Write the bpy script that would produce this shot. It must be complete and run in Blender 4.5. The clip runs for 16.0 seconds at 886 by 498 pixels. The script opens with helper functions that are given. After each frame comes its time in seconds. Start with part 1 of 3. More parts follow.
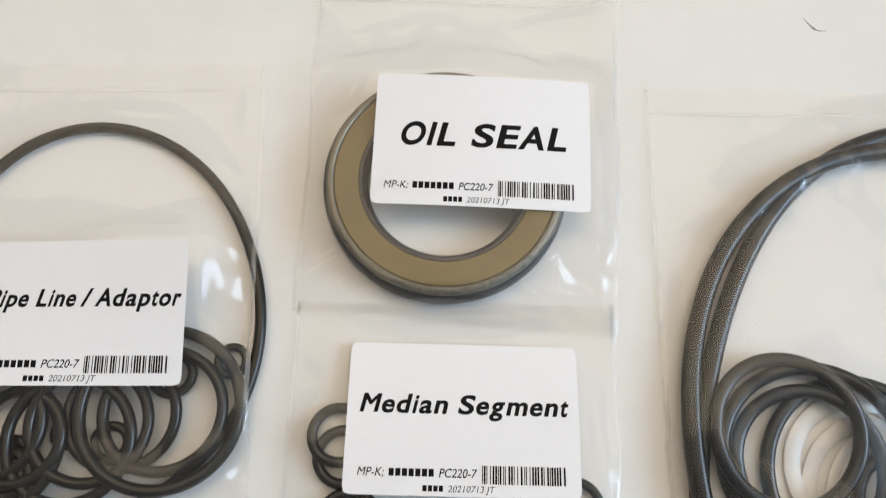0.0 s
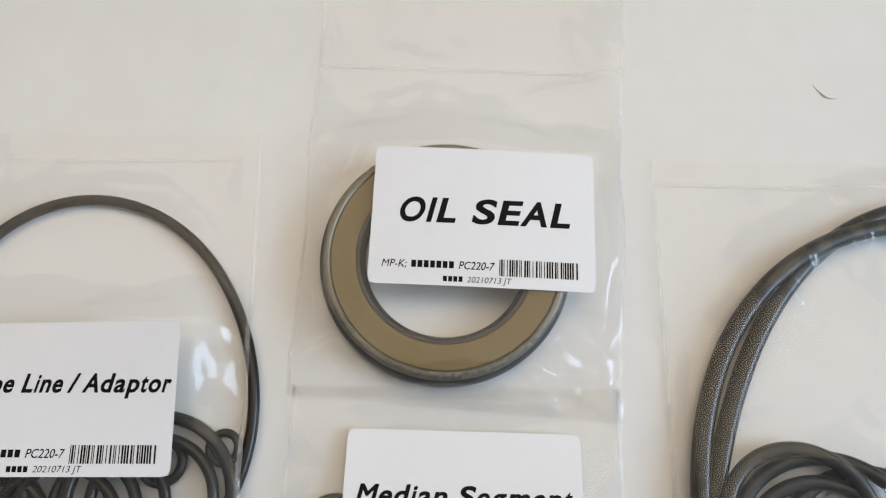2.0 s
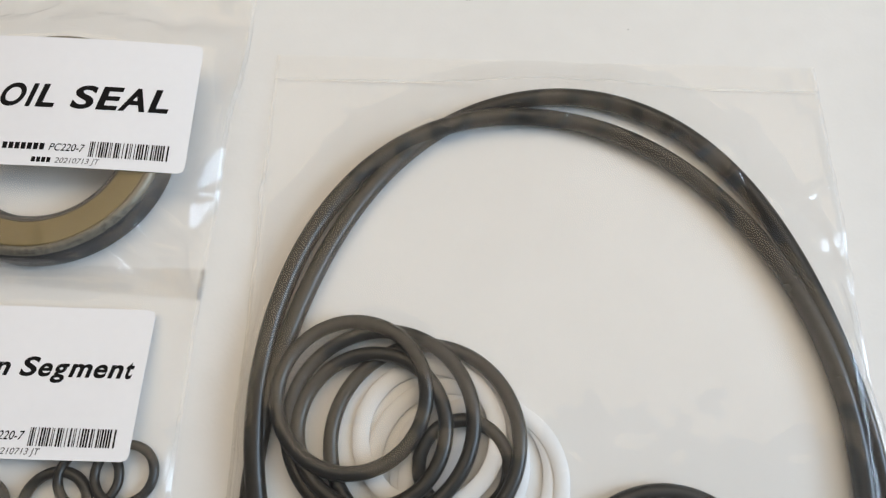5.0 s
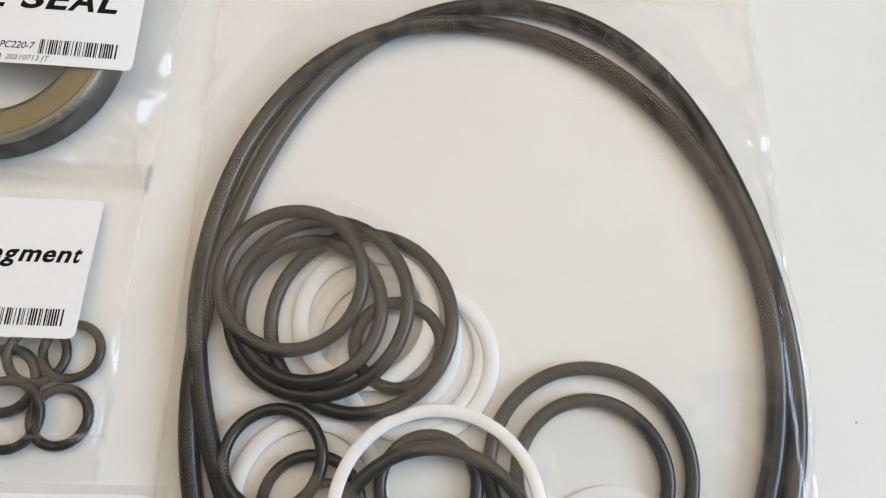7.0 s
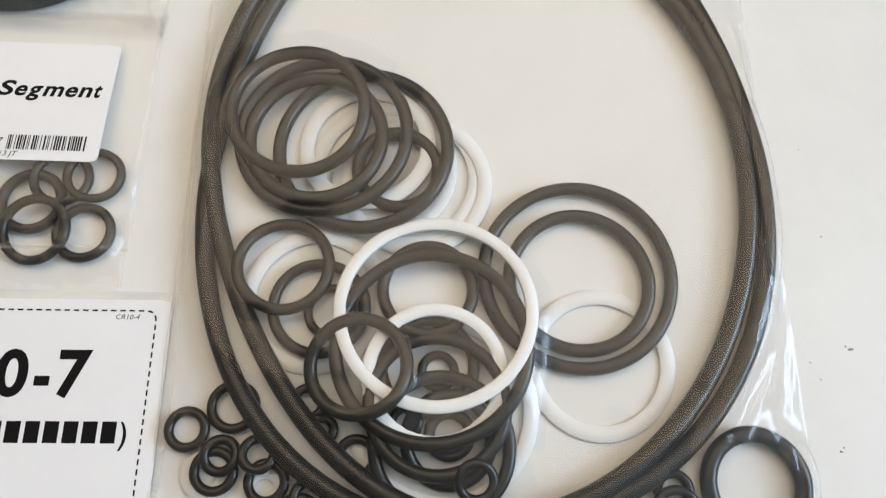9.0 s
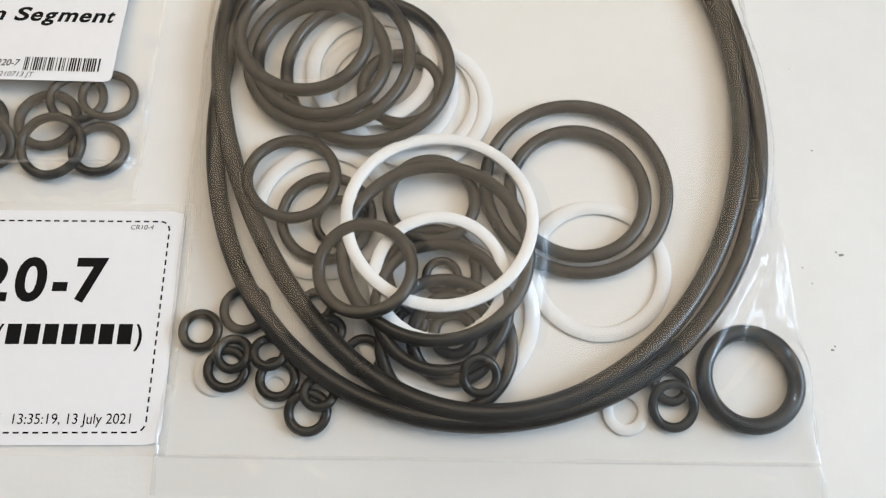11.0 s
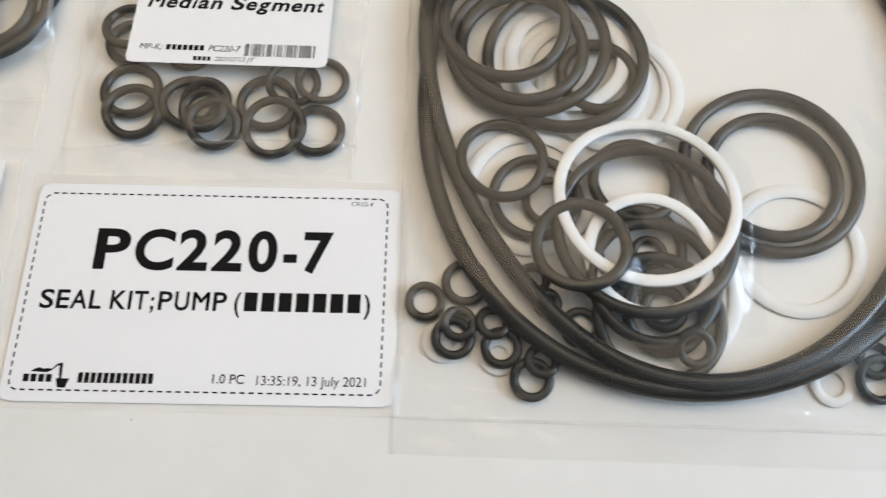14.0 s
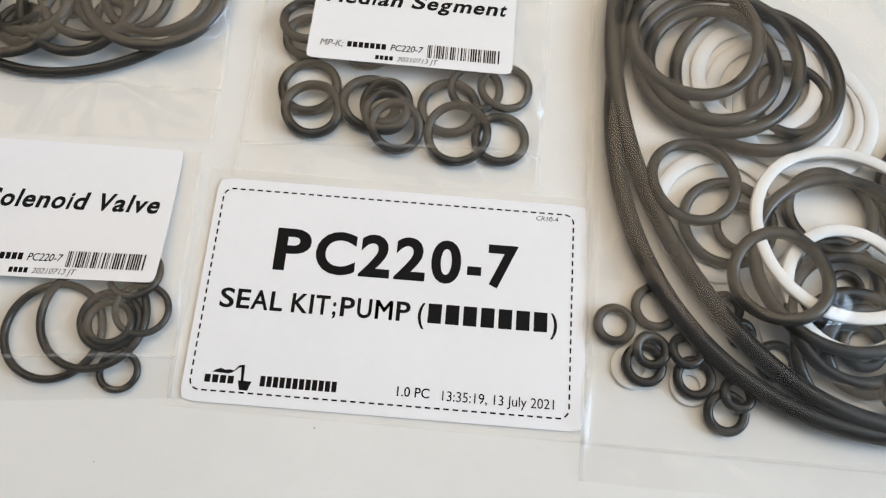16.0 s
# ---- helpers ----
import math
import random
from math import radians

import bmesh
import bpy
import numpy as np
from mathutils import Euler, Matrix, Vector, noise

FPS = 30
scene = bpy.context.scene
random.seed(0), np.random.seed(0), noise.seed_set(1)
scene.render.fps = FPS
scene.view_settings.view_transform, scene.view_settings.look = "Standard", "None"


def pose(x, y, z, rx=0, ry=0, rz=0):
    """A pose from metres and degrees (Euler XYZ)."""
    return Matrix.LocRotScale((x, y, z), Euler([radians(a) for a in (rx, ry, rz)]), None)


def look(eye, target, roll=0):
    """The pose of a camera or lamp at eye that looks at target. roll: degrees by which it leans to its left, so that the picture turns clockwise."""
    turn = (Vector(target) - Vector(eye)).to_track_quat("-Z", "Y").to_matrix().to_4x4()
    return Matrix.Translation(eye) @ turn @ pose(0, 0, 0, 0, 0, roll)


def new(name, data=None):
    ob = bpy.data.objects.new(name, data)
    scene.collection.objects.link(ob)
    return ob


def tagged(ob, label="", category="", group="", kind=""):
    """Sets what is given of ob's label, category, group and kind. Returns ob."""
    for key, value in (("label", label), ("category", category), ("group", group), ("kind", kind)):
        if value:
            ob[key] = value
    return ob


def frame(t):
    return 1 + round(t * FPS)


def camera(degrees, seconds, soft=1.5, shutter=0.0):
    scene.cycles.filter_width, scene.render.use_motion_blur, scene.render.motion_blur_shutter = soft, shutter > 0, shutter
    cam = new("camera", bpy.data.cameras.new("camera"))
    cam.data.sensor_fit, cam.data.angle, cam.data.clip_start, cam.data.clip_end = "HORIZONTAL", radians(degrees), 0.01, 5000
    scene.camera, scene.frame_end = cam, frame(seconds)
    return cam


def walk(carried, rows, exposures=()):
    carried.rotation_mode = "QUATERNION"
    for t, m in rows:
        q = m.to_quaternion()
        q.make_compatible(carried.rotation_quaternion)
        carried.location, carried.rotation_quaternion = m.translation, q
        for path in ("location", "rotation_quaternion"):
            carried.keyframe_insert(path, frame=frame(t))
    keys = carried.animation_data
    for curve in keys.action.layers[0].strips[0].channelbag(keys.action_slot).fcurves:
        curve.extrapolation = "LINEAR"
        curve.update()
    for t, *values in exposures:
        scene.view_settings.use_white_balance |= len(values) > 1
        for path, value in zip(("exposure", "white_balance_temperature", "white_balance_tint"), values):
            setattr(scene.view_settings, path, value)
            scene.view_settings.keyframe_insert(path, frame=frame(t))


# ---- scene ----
cam = camera(65.2, 16.0, soft=1.2, shutter=0.2)
PATH = [
    (0.0, 0.0406, 0.1069, 0.1891, 16.36, -0.58, 1.26),
    (0.5, 0.0411, 0.1229, 0.1893, 17.05, -0.62, 1.30),
    (1.0, 0.0416, 0.1258, 0.1886, 17.32, -0.55, 1.40),
    (1.5, 0.0398, 0.1259, 0.1877, 17.49, -0.45, 1.39),
    (2.0, 0.0412, 0.1254, 0.1885, 17.63, -0.33, 1.45),
    (2.5, 0.0417, 0.1233, 0.1879, 17.74, -0.40, 1.46),
    (3.0, 0.0410, 0.1243, 0.1891, 17.88, -0.24, 1.43),
    (3.5, 0.0618, 0.1203, 0.1885, 18.05, -0.34, 1.30),
    (4.0, 0.0998, 0.1101, 0.1871, 18.45, -0.68, 1.15),
    (4.5, 0.1386, 0.1024, 0.1827, 18.23, -0.63, 1.40),
    (7.0, 0.1673, 0.0696, 0.1829, 16.74, -1.55, 1.42),
    (7.5, 0.1654, 0.0609, 0.1812, 16.88, -2.48, 1.83),
    (8.0, 0.1683, 0.0465, 0.1825, 17.04, -2.42, 0.87),
    (8.5, 0.1665, 0.0326, 0.1841, 17.04, -2.25, 0.76),
    (9.0, 0.1668, 0.0184, 0.1822, 17.24, -2.07, 0.65),
    (9.5, 0.1670, 0.0049, 0.1809, 17.23, -2.09, 0.50),
    (10.0, 0.1663, -0.0066, 0.1798, 17.65, -2.01, 0.37),
    (12.5, 0.1671, -0.0086, 0.1839, 17.05, -1.66, 0.13),
    (13.0, 0.1660, -0.0099, 0.1845, 16.93, -1.79, 0.31),
    (13.5, 0.1577, -0.0125, 0.1847, 16.87, -1.48, 0.84),
    (14.0, 0.1124, -0.0183, 0.1869, 17.79, -0.86, 1.28),
    (14.5, 0.0825, -0.0159, 0.1862, 17.75, -0.81, 1.92),
    (15.0, 0.0720, -0.0145, 0.1856, 17.67, -0.89, 2.51),
    (15.5, 0.0673, -0.0137, 0.1831, 17.40, -1.02, 3.35),
    (16.0, 0.0636, -0.0127, 0.1825, 17.01, -1.03, 4.87),
]
walk(cam, [(t, pose(x, y, z, rx, ry, rz)) for t, x, y, z, rx, ry, rz in PATH], exposures=[(0, -0.02, 6480, 10), (1.5, -0.19, 6360, 10), (4.5, -0.15, 6430, 10), (7.5, -0.05, 6580, 10), (12.5, 0.02, 6590, 10), (16, 0.02, 6490, 10)])

# ---- light ----
MM = 0.001
world = bpy.data.worlds.new("room_air")
scene.world = world
world.use_nodes = True
world.node_tree.nodes["Background"].inputs[0].default_value = (1.0, 0.96, 0.91, 1)
world.node_tree.nodes["Background"].inputs[1].default_value = 0.2


def area_lamp(name, eye, target, sx, sy, watts, colour):
    data = bpy.data.lights.new(name, "AREA")
    data.shape, data.size, data.size_y, data.energy, data.color = "RECTANGLE", sx, sy, watts, colour
    ob = new(name, data)
    ob.matrix_world = look(eye, target)
    return ob


WINDOW_X, WINDOW_Y, WINDOW_Z = 2.25, 0.02, 1.2
WINDOW_WIDE, WINDOW_HIGH = 1.26, 0.98
area_lamp("window_daylight", (WINDOW_X - 0.02, WINDOW_Y, WINDOW_Z), (WINDOW_X - 1, WINDOW_Y, WINDOW_Z), WINDOW_WIDE, WINDOW_HIGH, 55, (0.60, 0.78, 0.985))
# added overhead fill: warms the shadows and brightens reflections in the film
area_lamp("overhead_fill_light", (0.0, 0.97, 1.70), (0.0, 0.97, 0), 2.8, 1.5, 22.8, (1.0, 0.79, 0.54))

# ---- materials ----
def material(name):
    m = bpy.data.materials.new(name)
    m.use_nodes = True
    return m, m.node_tree.nodes, m.node_tree.links, m.node_tree.nodes["Principled BSDF"]


def mottled(name, low, high, scale, rough, bump=0.0, bump_scale=None, fine=None, metal=0.0, random_tint=0.0, spec=0.5):
    """Base colour between two tones by noise at two scales, with fine relief."""
    m, n, l, b = material(name)
    tc = n.new("ShaderNodeTexCoord")
    a = n.new("ShaderNodeTexNoise")
    a.inputs["Scale"].default_value, a.inputs["Detail"].default_value = scale, 6
    f = n.new("ShaderNodeTexNoise")
    f.inputs["Scale"].default_value, f.inputs["Detail"].default_value = fine or scale * 14, 3
    l.new(tc.outputs["Object"], a.inputs["Vector"])
    l.new(tc.outputs["Object"], f.inputs["Vector"])
    mix = n.new("ShaderNodeMath")
    mix.operation = "MULTIPLY_ADD"
    mix.inputs[1].default_value = 0.35
    l.new(f.outputs["Fac"], mix.inputs[0])
    l.new(a.outputs["Fac"], mix.inputs[2])
    ramp = n.new("ShaderNodeValToRGB")
    ramp.color_ramp.elements[0].position, ramp.color_ramp.elements[1].position = 0.45, 0.95
    ramp.color_ramp.elements[0].color, ramp.color_ramp.elements[1].color = (*low, 1), (*high, 1)
    l.new(mix.outputs[0], ramp.inputs[0])
    colour = ramp.outputs[0]
    if random_tint:
        info = n.new("ShaderNodeObjectInfo")
        hsv = n.new("ShaderNodeHueSaturation")
        mr = n.new("ShaderNodeMapRange")
        mr.inputs["To Min"].default_value, mr.inputs["To Max"].default_value = 1 - random_tint, 1 + random_tint
        l.new(info.outputs["Random"], mr.inputs["Value"])
        l.new(mr.outputs[0], hsv.inputs["Value"])
        l.new(colour, hsv.inputs["Color"])
        colour = hsv.outputs[0]
    l.new(colour, b.inputs["Base Color"])
    rr = n.new("ShaderNodeMapRange")
    rr.inputs["To Min"].default_value, rr.inputs["To Max"].default_value = rough * 0.8, min(1, rough * 1.25)
    l.new(a.outputs["Fac"], rr.inputs["Value"])
    l.new(rr.outputs[0], b.inputs["Roughness"])
    b.inputs["Metallic"].default_value = metal
    b.inputs["Specular IOR Level"].default_value = spec
    if bump:
        bp = n.new("ShaderNodeBump")
        bp.inputs["Strength"].default_value, bp.inputs["Distance"].default_value = 0.6, bump
        if bump_scale:
            g = n.new("ShaderNodeTexNoise")
            g.inputs["Scale"].default_value = bump_scale
            l.new(tc.outputs["Object"], g.inputs["Vector"])
            l.new(g.outputs["Fac"], bp.inputs["Height"])
        else:
            l.new(f.outputs["Fac"], bp.inputs["Height"])
        l.new(bp.outputs[0], b.inputs["Normal"])
    return m


def film_material(name, haze, sheen, rough, tint=(0.996, 0.996, 0.995)):
    """Clear polythene: see-through, with a mirror-like sheen and a faint milky haze."""
    m, n, l, b = material(name)
    n.remove(b)
    out = n["Material Output"]
    clear = n.new("ShaderNodeBsdfTransparent")
    clear.inputs[0].default_value = (*tint, 1)
    milk = n.new("ShaderNodeBsdfDiffuse")
    milk.inputs[0].default_value = (0.9, 0.9, 0.9, 1)
    through_light = n.new("ShaderNodeBsdfTranslucent")
    through_light.inputs[0].default_value = (0.9, 0.9, 0.9, 1)
    cloudy = n.new("ShaderNodeMixShader")
    l.new(milk.outputs[0], cloudy.inputs[1])
    l.new(through_light.outputs[0], cloudy.inputs[2])
    body = n.new("ShaderNodeMixShader")
    tc = n.new("ShaderNodeTexCoord")
    noise_node = n.new("ShaderNodeTexNoise")
    noise_node.inputs["Scale"].default_value, noise_node.inputs["Detail"].default_value = 26, 3
    l.new(tc.outputs["Object"], noise_node.inputs["Vector"])
    mr = n.new("ShaderNodeMapRange")
    mr.inputs["From Min"].default_value, mr.inputs["From Max"].default_value = 0.3, 0.75
    mr.inputs["To Min"].default_value, mr.inputs["To Max"].default_value = haze * 0.2, haze * 2.4
    l.new(noise_node.outputs["Fac"], mr.inputs["Value"])
    l.new(mr.outputs[0], body.inputs[0])
    l.new(clear.outputs[0], body.inputs[1])
    l.new(cloudy.outputs[0], body.inputs[2])
    gloss = n.new("ShaderNodeBsdfGlossy")
    gloss.inputs["Roughness"].default_value = rough
    facing = n.new("ShaderNodeLayerWeight")
    steep = n.new("ShaderNodeMath")
    steep.operation = "POWER"
    steep.inputs[1].default_value = 4.0
    l.new(facing.outputs["Facing"], steep.inputs[0])
    fr = n.new("ShaderNodeMath")
    fr.operation = "MULTIPLY_ADD"
    fr.inputs[1].default_value, fr.inputs[2].default_value = 0.6, sheen
    l.new(steep.outputs[0], fr.inputs[0])
    bump_noise = n.new("ShaderNodeTexNoise")
    bump_noise.inputs["Scale"].default_value, bump_noise.inputs["Detail"].default_value = 55, 2
    l.new(tc.outputs["Object"], bump_noise.inputs["Vector"])
    bp = n.new("ShaderNodeBump")
    bp.inputs["Strength"].default_value, bp.inputs["Distance"].default_value = 0.6, 0.0009
    l.new(bump_noise.outputs["Fac"], bp.inputs["Height"])
    l.new(bp.outputs[0], gloss.inputs["Normal"])
    l.new(bp.outputs[0], facing.inputs["Normal"])
    whole = n.new("ShaderNodeMixShader")
    l.new(fr.outputs[0], whole.inputs[0])
    l.new(body.outputs[0], whole.inputs[1])
    l.new(gloss.outputs[0], whole.inputs[2])
    l.new(whole.outputs[0], out.inputs["Surface"])
    return m


TABLE = mottled("white_laminate", (0.74, 0.73, 0.71), (0.81, 0.80, 0.78), 9, 0.35, 0.00004, 900)
WALL = mottled("wall_paint", (0.52, 0.47, 0.40), (0.58, 0.53, 0.46), 3, 0.8, 0.001, 60)
# dark only so that film sloping south reflects something dark
DARK_WALL = mottled("dark_reflected_wall", (0.11, 0.085, 0.065), (0.15, 0.12, 0.09), 3, 0.8, 0.001, 60)
CEILING = mottled("ceiling_paint", (0.78, 0.77, 0.74), (0.83, 0.82, 0.79), 2, 0.85, 0.001, 50)
FLOOR = mottled("floor_boards", (0.30, 0.21, 0.13), (0.42, 0.31, 0.20), 5, 0.5, 0.0006, 40)
FRAME = mottled("window_paint", (0.76, 0.76, 0.75), (0.82, 0.82, 0.81), 4, 0.5)
RUBBER = mottled("black_nitrile_rubber", (0.008, 0.007, 0.0055), (0.017, 0.0145, 0.011), 60, 0.29, 0.0000012, 1900, random_tint=0.25, spec=0.42)
WHITE_RING = mottled("white_plastic_ring", (0.78, 0.78, 0.77), (0.86, 0.86, 0.86), 70, 0.4, 0.00003, 900)
MILKY_RING = mottled("milky_plastic_ring", (0.75, 0.745, 0.735), (0.81, 0.805, 0.80), 70, 0.4, 0.00003, 900)
SEAL_BRASS = mottled("olive_lacquered_steel", (0.15, 0.105, 0.034), (0.21, 0.152, 0.055), 45, 0.5, 0.00001, 700, metal=0.1)
SEAL_STEEL = mottled("dull_steel_rim", (0.09, 0.08, 0.06), (0.31, 0.285, 0.23), 900, 0.42, 0.00012, 1800, metal=0.5)
SEAL_RUBBER = mottled("dark_seal_rubber", (0.016, 0.016, 0.018), (0.03, 0.03, 0.033), 60, 0.4, 0.00004, 1500)
PAPER = mottled("label_paper", (0.83, 0.83, 0.86), (0.87, 0.87, 0.895), 30, 0.45, 0.00002, 1200)
INK = mottled("black_print", (0.004, 0.004, 0.005), (0.008, 0.008, 0.009), 400, 0.6, spec=0.12)
GREY_MARK = mottled("grey_scuff", (0.22, 0.21, 0.20), (0.38, 0.37, 0.35), 600, 0.7)
FILM = film_material("clear_polythene", 0.018, 0.034, 0.04)
FILM_BACK = film_material("clear_polythene_back", 0.004, 0.004, 0.15, (0.997, 0.997, 0.996))
FILM_SEAM = film_material("heat_sealed_polythene", 0.13, 0.04, 0.08)

# ---- helpers of the place ----
def thing(name, at, label, category, group="", kind=""):
    ob = new(name)
    ob.empty_display_size = 0.01
    ob.location = at
    return tagged(ob, label, category, group, kind)


def home(ob):
    """The place of a thing's base, from any of its parts."""
    while ob.parent:
        ob = ob.parent
    return Vector(ob.location)


def mesh_of(verts, faces, smooth=True):
    me = bpy.data.meshes.new("mesh")
    me.from_pydata([tuple(v) for v in verts], [], faces)
    if smooth:
        me.polygons.foreach_set("use_smooth", [True] * len(me.polygons))
    me.update()
    return me


def part(name, me, mat, parent, label="", kind=""):
    """Links a mesh given in world metres as one object under a thing or a part."""
    me.transform(Matrix.Translation(-home(parent)))
    me.materials.append(mat)
    me.name = name
    ob = new(name, me)
    ob.parent = parent
    return tagged(ob, label, kind=kind)


def solid(name, me, mat, at, label, category, group="", kind=""):
    me.transform(Matrix.Translation(-Vector(at)))
    me.materials.append(mat)
    me.name = name
    ob = new(name, me)
    ob.location = at
    return tagged(ob, label, category, group, kind)


def box(x0, x1, y0, y1, z0, z1, bevel=0.0):
    bm = bmesh.new()
    bmesh.ops.create_cube(bm, size=1)
    bmesh.ops.transform(bm, verts=bm.verts, matrix=Matrix.Translation(((x0 + x1) / 2, (y0 + y1) / 2, (z0 + z1) / 2)) @ Matrix.Diagonal((x1 - x0, y1 - y0, z1 - z0, 1)))
    if bevel:
        bmesh.ops.bevel(bm, geom=bm.edges, offset=bevel, segments=3, affect="EDGES", profile=0.5)
    me = bpy.data.meshes.new("box")
    bm.to_mesh(me)
    bm.free()
    return me


# ---- room ----
def room():
    x0, x1, y0, y1, z0, z1 = -1.9, WINDOW_X, -1.5, 2.0, -0.75, 1.75
    t = 0.12
    wy0, wy1, wz0, wz1 = WINDOW_Y - WINDOW_WIDE / 2, WINDOW_Y + WINDOW_WIDE / 2, WINDOW_Z - WINDOW_HIGH / 2, WINDOW_Z + WINDOW_HIGH / 2
    solid("floor", box(x0 - t, x1 + t, y0 - t, y1 + t, z0 - 0.1, z0), FLOOR, (0, 0, z0), "brown wooden floor under the table", "floor", kind="structure")
    solid("ceiling", box(x0 - t, x1 + t, y0 - t, y1 + t, z1, z1 + 0.1), CEILING, (0, 0, z1), "plain white painted ceiling", "ceiling", kind="structure")
    solid("wall_west", box(x0 - t, x0, y0, y1, z0, z1), WALL, (x0, 0, z0), "plain beige painted wall", "wall", kind="structure")
    # unseen wall behind the camera, darkened for reflections in the bags
    solid("wall_south", box(x0 - t, x1 + t, y0 - t, y0, z0, z1), DARK_WALL, (0, y0, z0), "unseen wall made dark for the film to reflect", "wall", kind="structure")
    solid("wall_north", box(x0 - t, x1 + t, y1, y1 + t, z0, z1), WALL, (0, y1, z0), "plain beige painted wall", "wall", kind="structure")
    east = thing("wall_east", (x1, 0, z0), "plain beige wall with a window opening", "wall", kind="structure")
    part("wall_below", box(x1, x1 + t, y0, y1, z0, wz0), WALL, east)
    part("wall_above", box(x1, x1 + t, y0, y1, wz1, z1), WALL, east)
    part("wall_beside", box(x1, x1 + t, y0, wy0, wz0, wz1), WALL, east)
    part("wall_beside", box(x1, x1 + t, wy1, y1, wz0, wz1), WALL, east)
    win = thing("window_1", (x1, WINDOW_Y, wz0), "white painted window frame letting in daylight", "window", kind="structure")
    f = 0.05
    part("window_frame", box(x1 + 0.03, x1 + 0.09, wy0, wy0 + f, wz0, wz1, 0.004), FRAME, win)
    part("window_frame", box(x1 + 0.03, x1 + 0.09, wy1 - f, wy1, wz0, wz1, 0.004), FRAME, win)
    part("window_frame", box(x1 + 0.03, x1 + 0.09, wy0 + f, wy1 - f, wz0, wz0 + f, 0.004), FRAME, win)
    part("window_frame", box(x1 + 0.03, x1 + 0.09, wy0 + f, wy1 - f, wz1 - f, wz1, 0.004), FRAME, win)
    # invented frame round the overhead fill, never in view
    lamp = thing("fill_light_frame", (0, 0.97, z1), "white metal frame added round the unseen overhead fill light", "ceiling light")
    for bx0, bx1, by0, by1 in ((-1.44, 1.44, 0.18, 0.22), (-1.44, 1.44, 1.72, 1.76), (-1.44, -1.40, 0.22, 1.72), (1.40, 1.44, 0.22, 1.72)):
        part("frame", box(bx0, bx1, by0, by1, 1.69, z1, 0.004), FRAME, lamp)
    # table
    tb = thing("table", (0.1, 0.1, z0), "white laminate table with small scuffs on its top", "table")
    part("tabletop", box(-0.55, 0.75, -0.4, 0.6, -0.028, 0.0, 0.003), TABLE, tb)
    for x in (-0.5, 0.7):
        for y in (-0.35, 0.55):
            part("leg", box(x - 0.025, x + 0.025, y - 0.025, y + 0.025, z0, -0.028, 0.003), FRAME, tb)
    return tb


table = room()

# ---- heights of what lies on the table, in steps of half a millimetre ----
STEP = 0.5
GX0, GY0, GNX, GNY = -150.0, -40.0, 900, 660
HEIGHT = np.zeros((GNX, GNY))


def cell(x, y):
    return (np.clip(((x - GX0) / STEP).round().astype(int), 0, GNX - 1), np.clip(((y - GY0) / STEP).round().astype(int), 0, GNY - 1))


def circular_blur(a, sigma):
    n = len(a)
    k = np.exp(-0.5 * (np.minimum(np.arange(n), n - np.arange(n)) / sigma) ** 2)
    return np.real(np.fft.ifft(np.fft.fft(a) * np.fft.fft(k / k.sum())))


def lay(px, py, half, thick, stiff, nest=0.8, cap=9.5):
    """Lays a closed band along px, py (mm) on what lies there already: the height of its middle line, in mm."""
    n = len(px)
    tx, ty = np.roll(px, -1) - np.roll(px, 1), np.roll(py, -1) - np.roll(py, 1)
    ln = np.hypot(tx, ty)
    nx, ny = ty / ln, -tx / ln
    under = np.zeros(n)
    for s in (-0.7, 0.0, 0.7):
        i, j = cell(px + nx * half * s, py + ny * half * s)
        under = np.maximum(under, HEIGHT[i, j])
    under = np.minimum(under * nest, cap)
    w = max(1, int(stiff * 0.6))
    top = np.max([np.roll(under, k) for k in range(-w, w + 1)], axis=0)
    z = np.maximum(circular_blur(top, max(1.0, stiff)), 0.35) + thick / 2
    for s in np.linspace(-1, 1, 9):
        i, j = cell(px + nx * half * s, py + ny * half * s)
        np.maximum.at(HEIGHT, (i, j), z + thick / 2 * math.sqrt(max(0, 1 - 0.9 * s * s)))
    return z


# ---- rings ----
def closed_line(harmonics, n):
    """A closed smooth line from its harmonics."""
    a = np.arange(n) / n * 2 * np.pi
    z = sum((x + 1j * y) * np.exp(1j * k * a) for k, (x, y) in harmonics.items())
    return z.real, z.imag


def band_mesh(px, py, pz, profile):
    """Sweeps a closed profile (out, up) along a closed line; all in mm."""
    n, k = len(px), len(profile)
    tx, ty = np.roll(px, -1) - np.roll(px, 1), np.roll(py, -1) - np.roll(py, 1)
    ln = np.hypot(tx, ty)
    nx, ny = ty / ln, -tx / ln
    verts = [((px[i] + nx[i] * a) * MM, (py[i] + ny[i] * a) * MM, (pz[i] + b) * MM) for i in range(n) for a, b in profile]
    faces = [(i * k + j, ((i + 1) % n) * k + j, ((i + 1) % n) * k + (j + 1) % k, i * k + (j + 1) % k) for i in range(n) for j in range(k)]
    return mesh_of(verts, faces)


def round_profile(d, k=12):
    return [(d / 2 * math.cos(2 * math.pi * j / k), d / 2 * math.sin(2 * math.pi * j / k)) for j in range(k)]


def flat_profile(w, t):
    a, b, c = w / 2, t / 2, min(0.25, t * 0.3)
    return [(a, -b + c), (a, b - c), (a - c, b), (-a + c, b), (-a, b - c), (-a, -b + c), (-a + c, -b), (a - c, -b)]


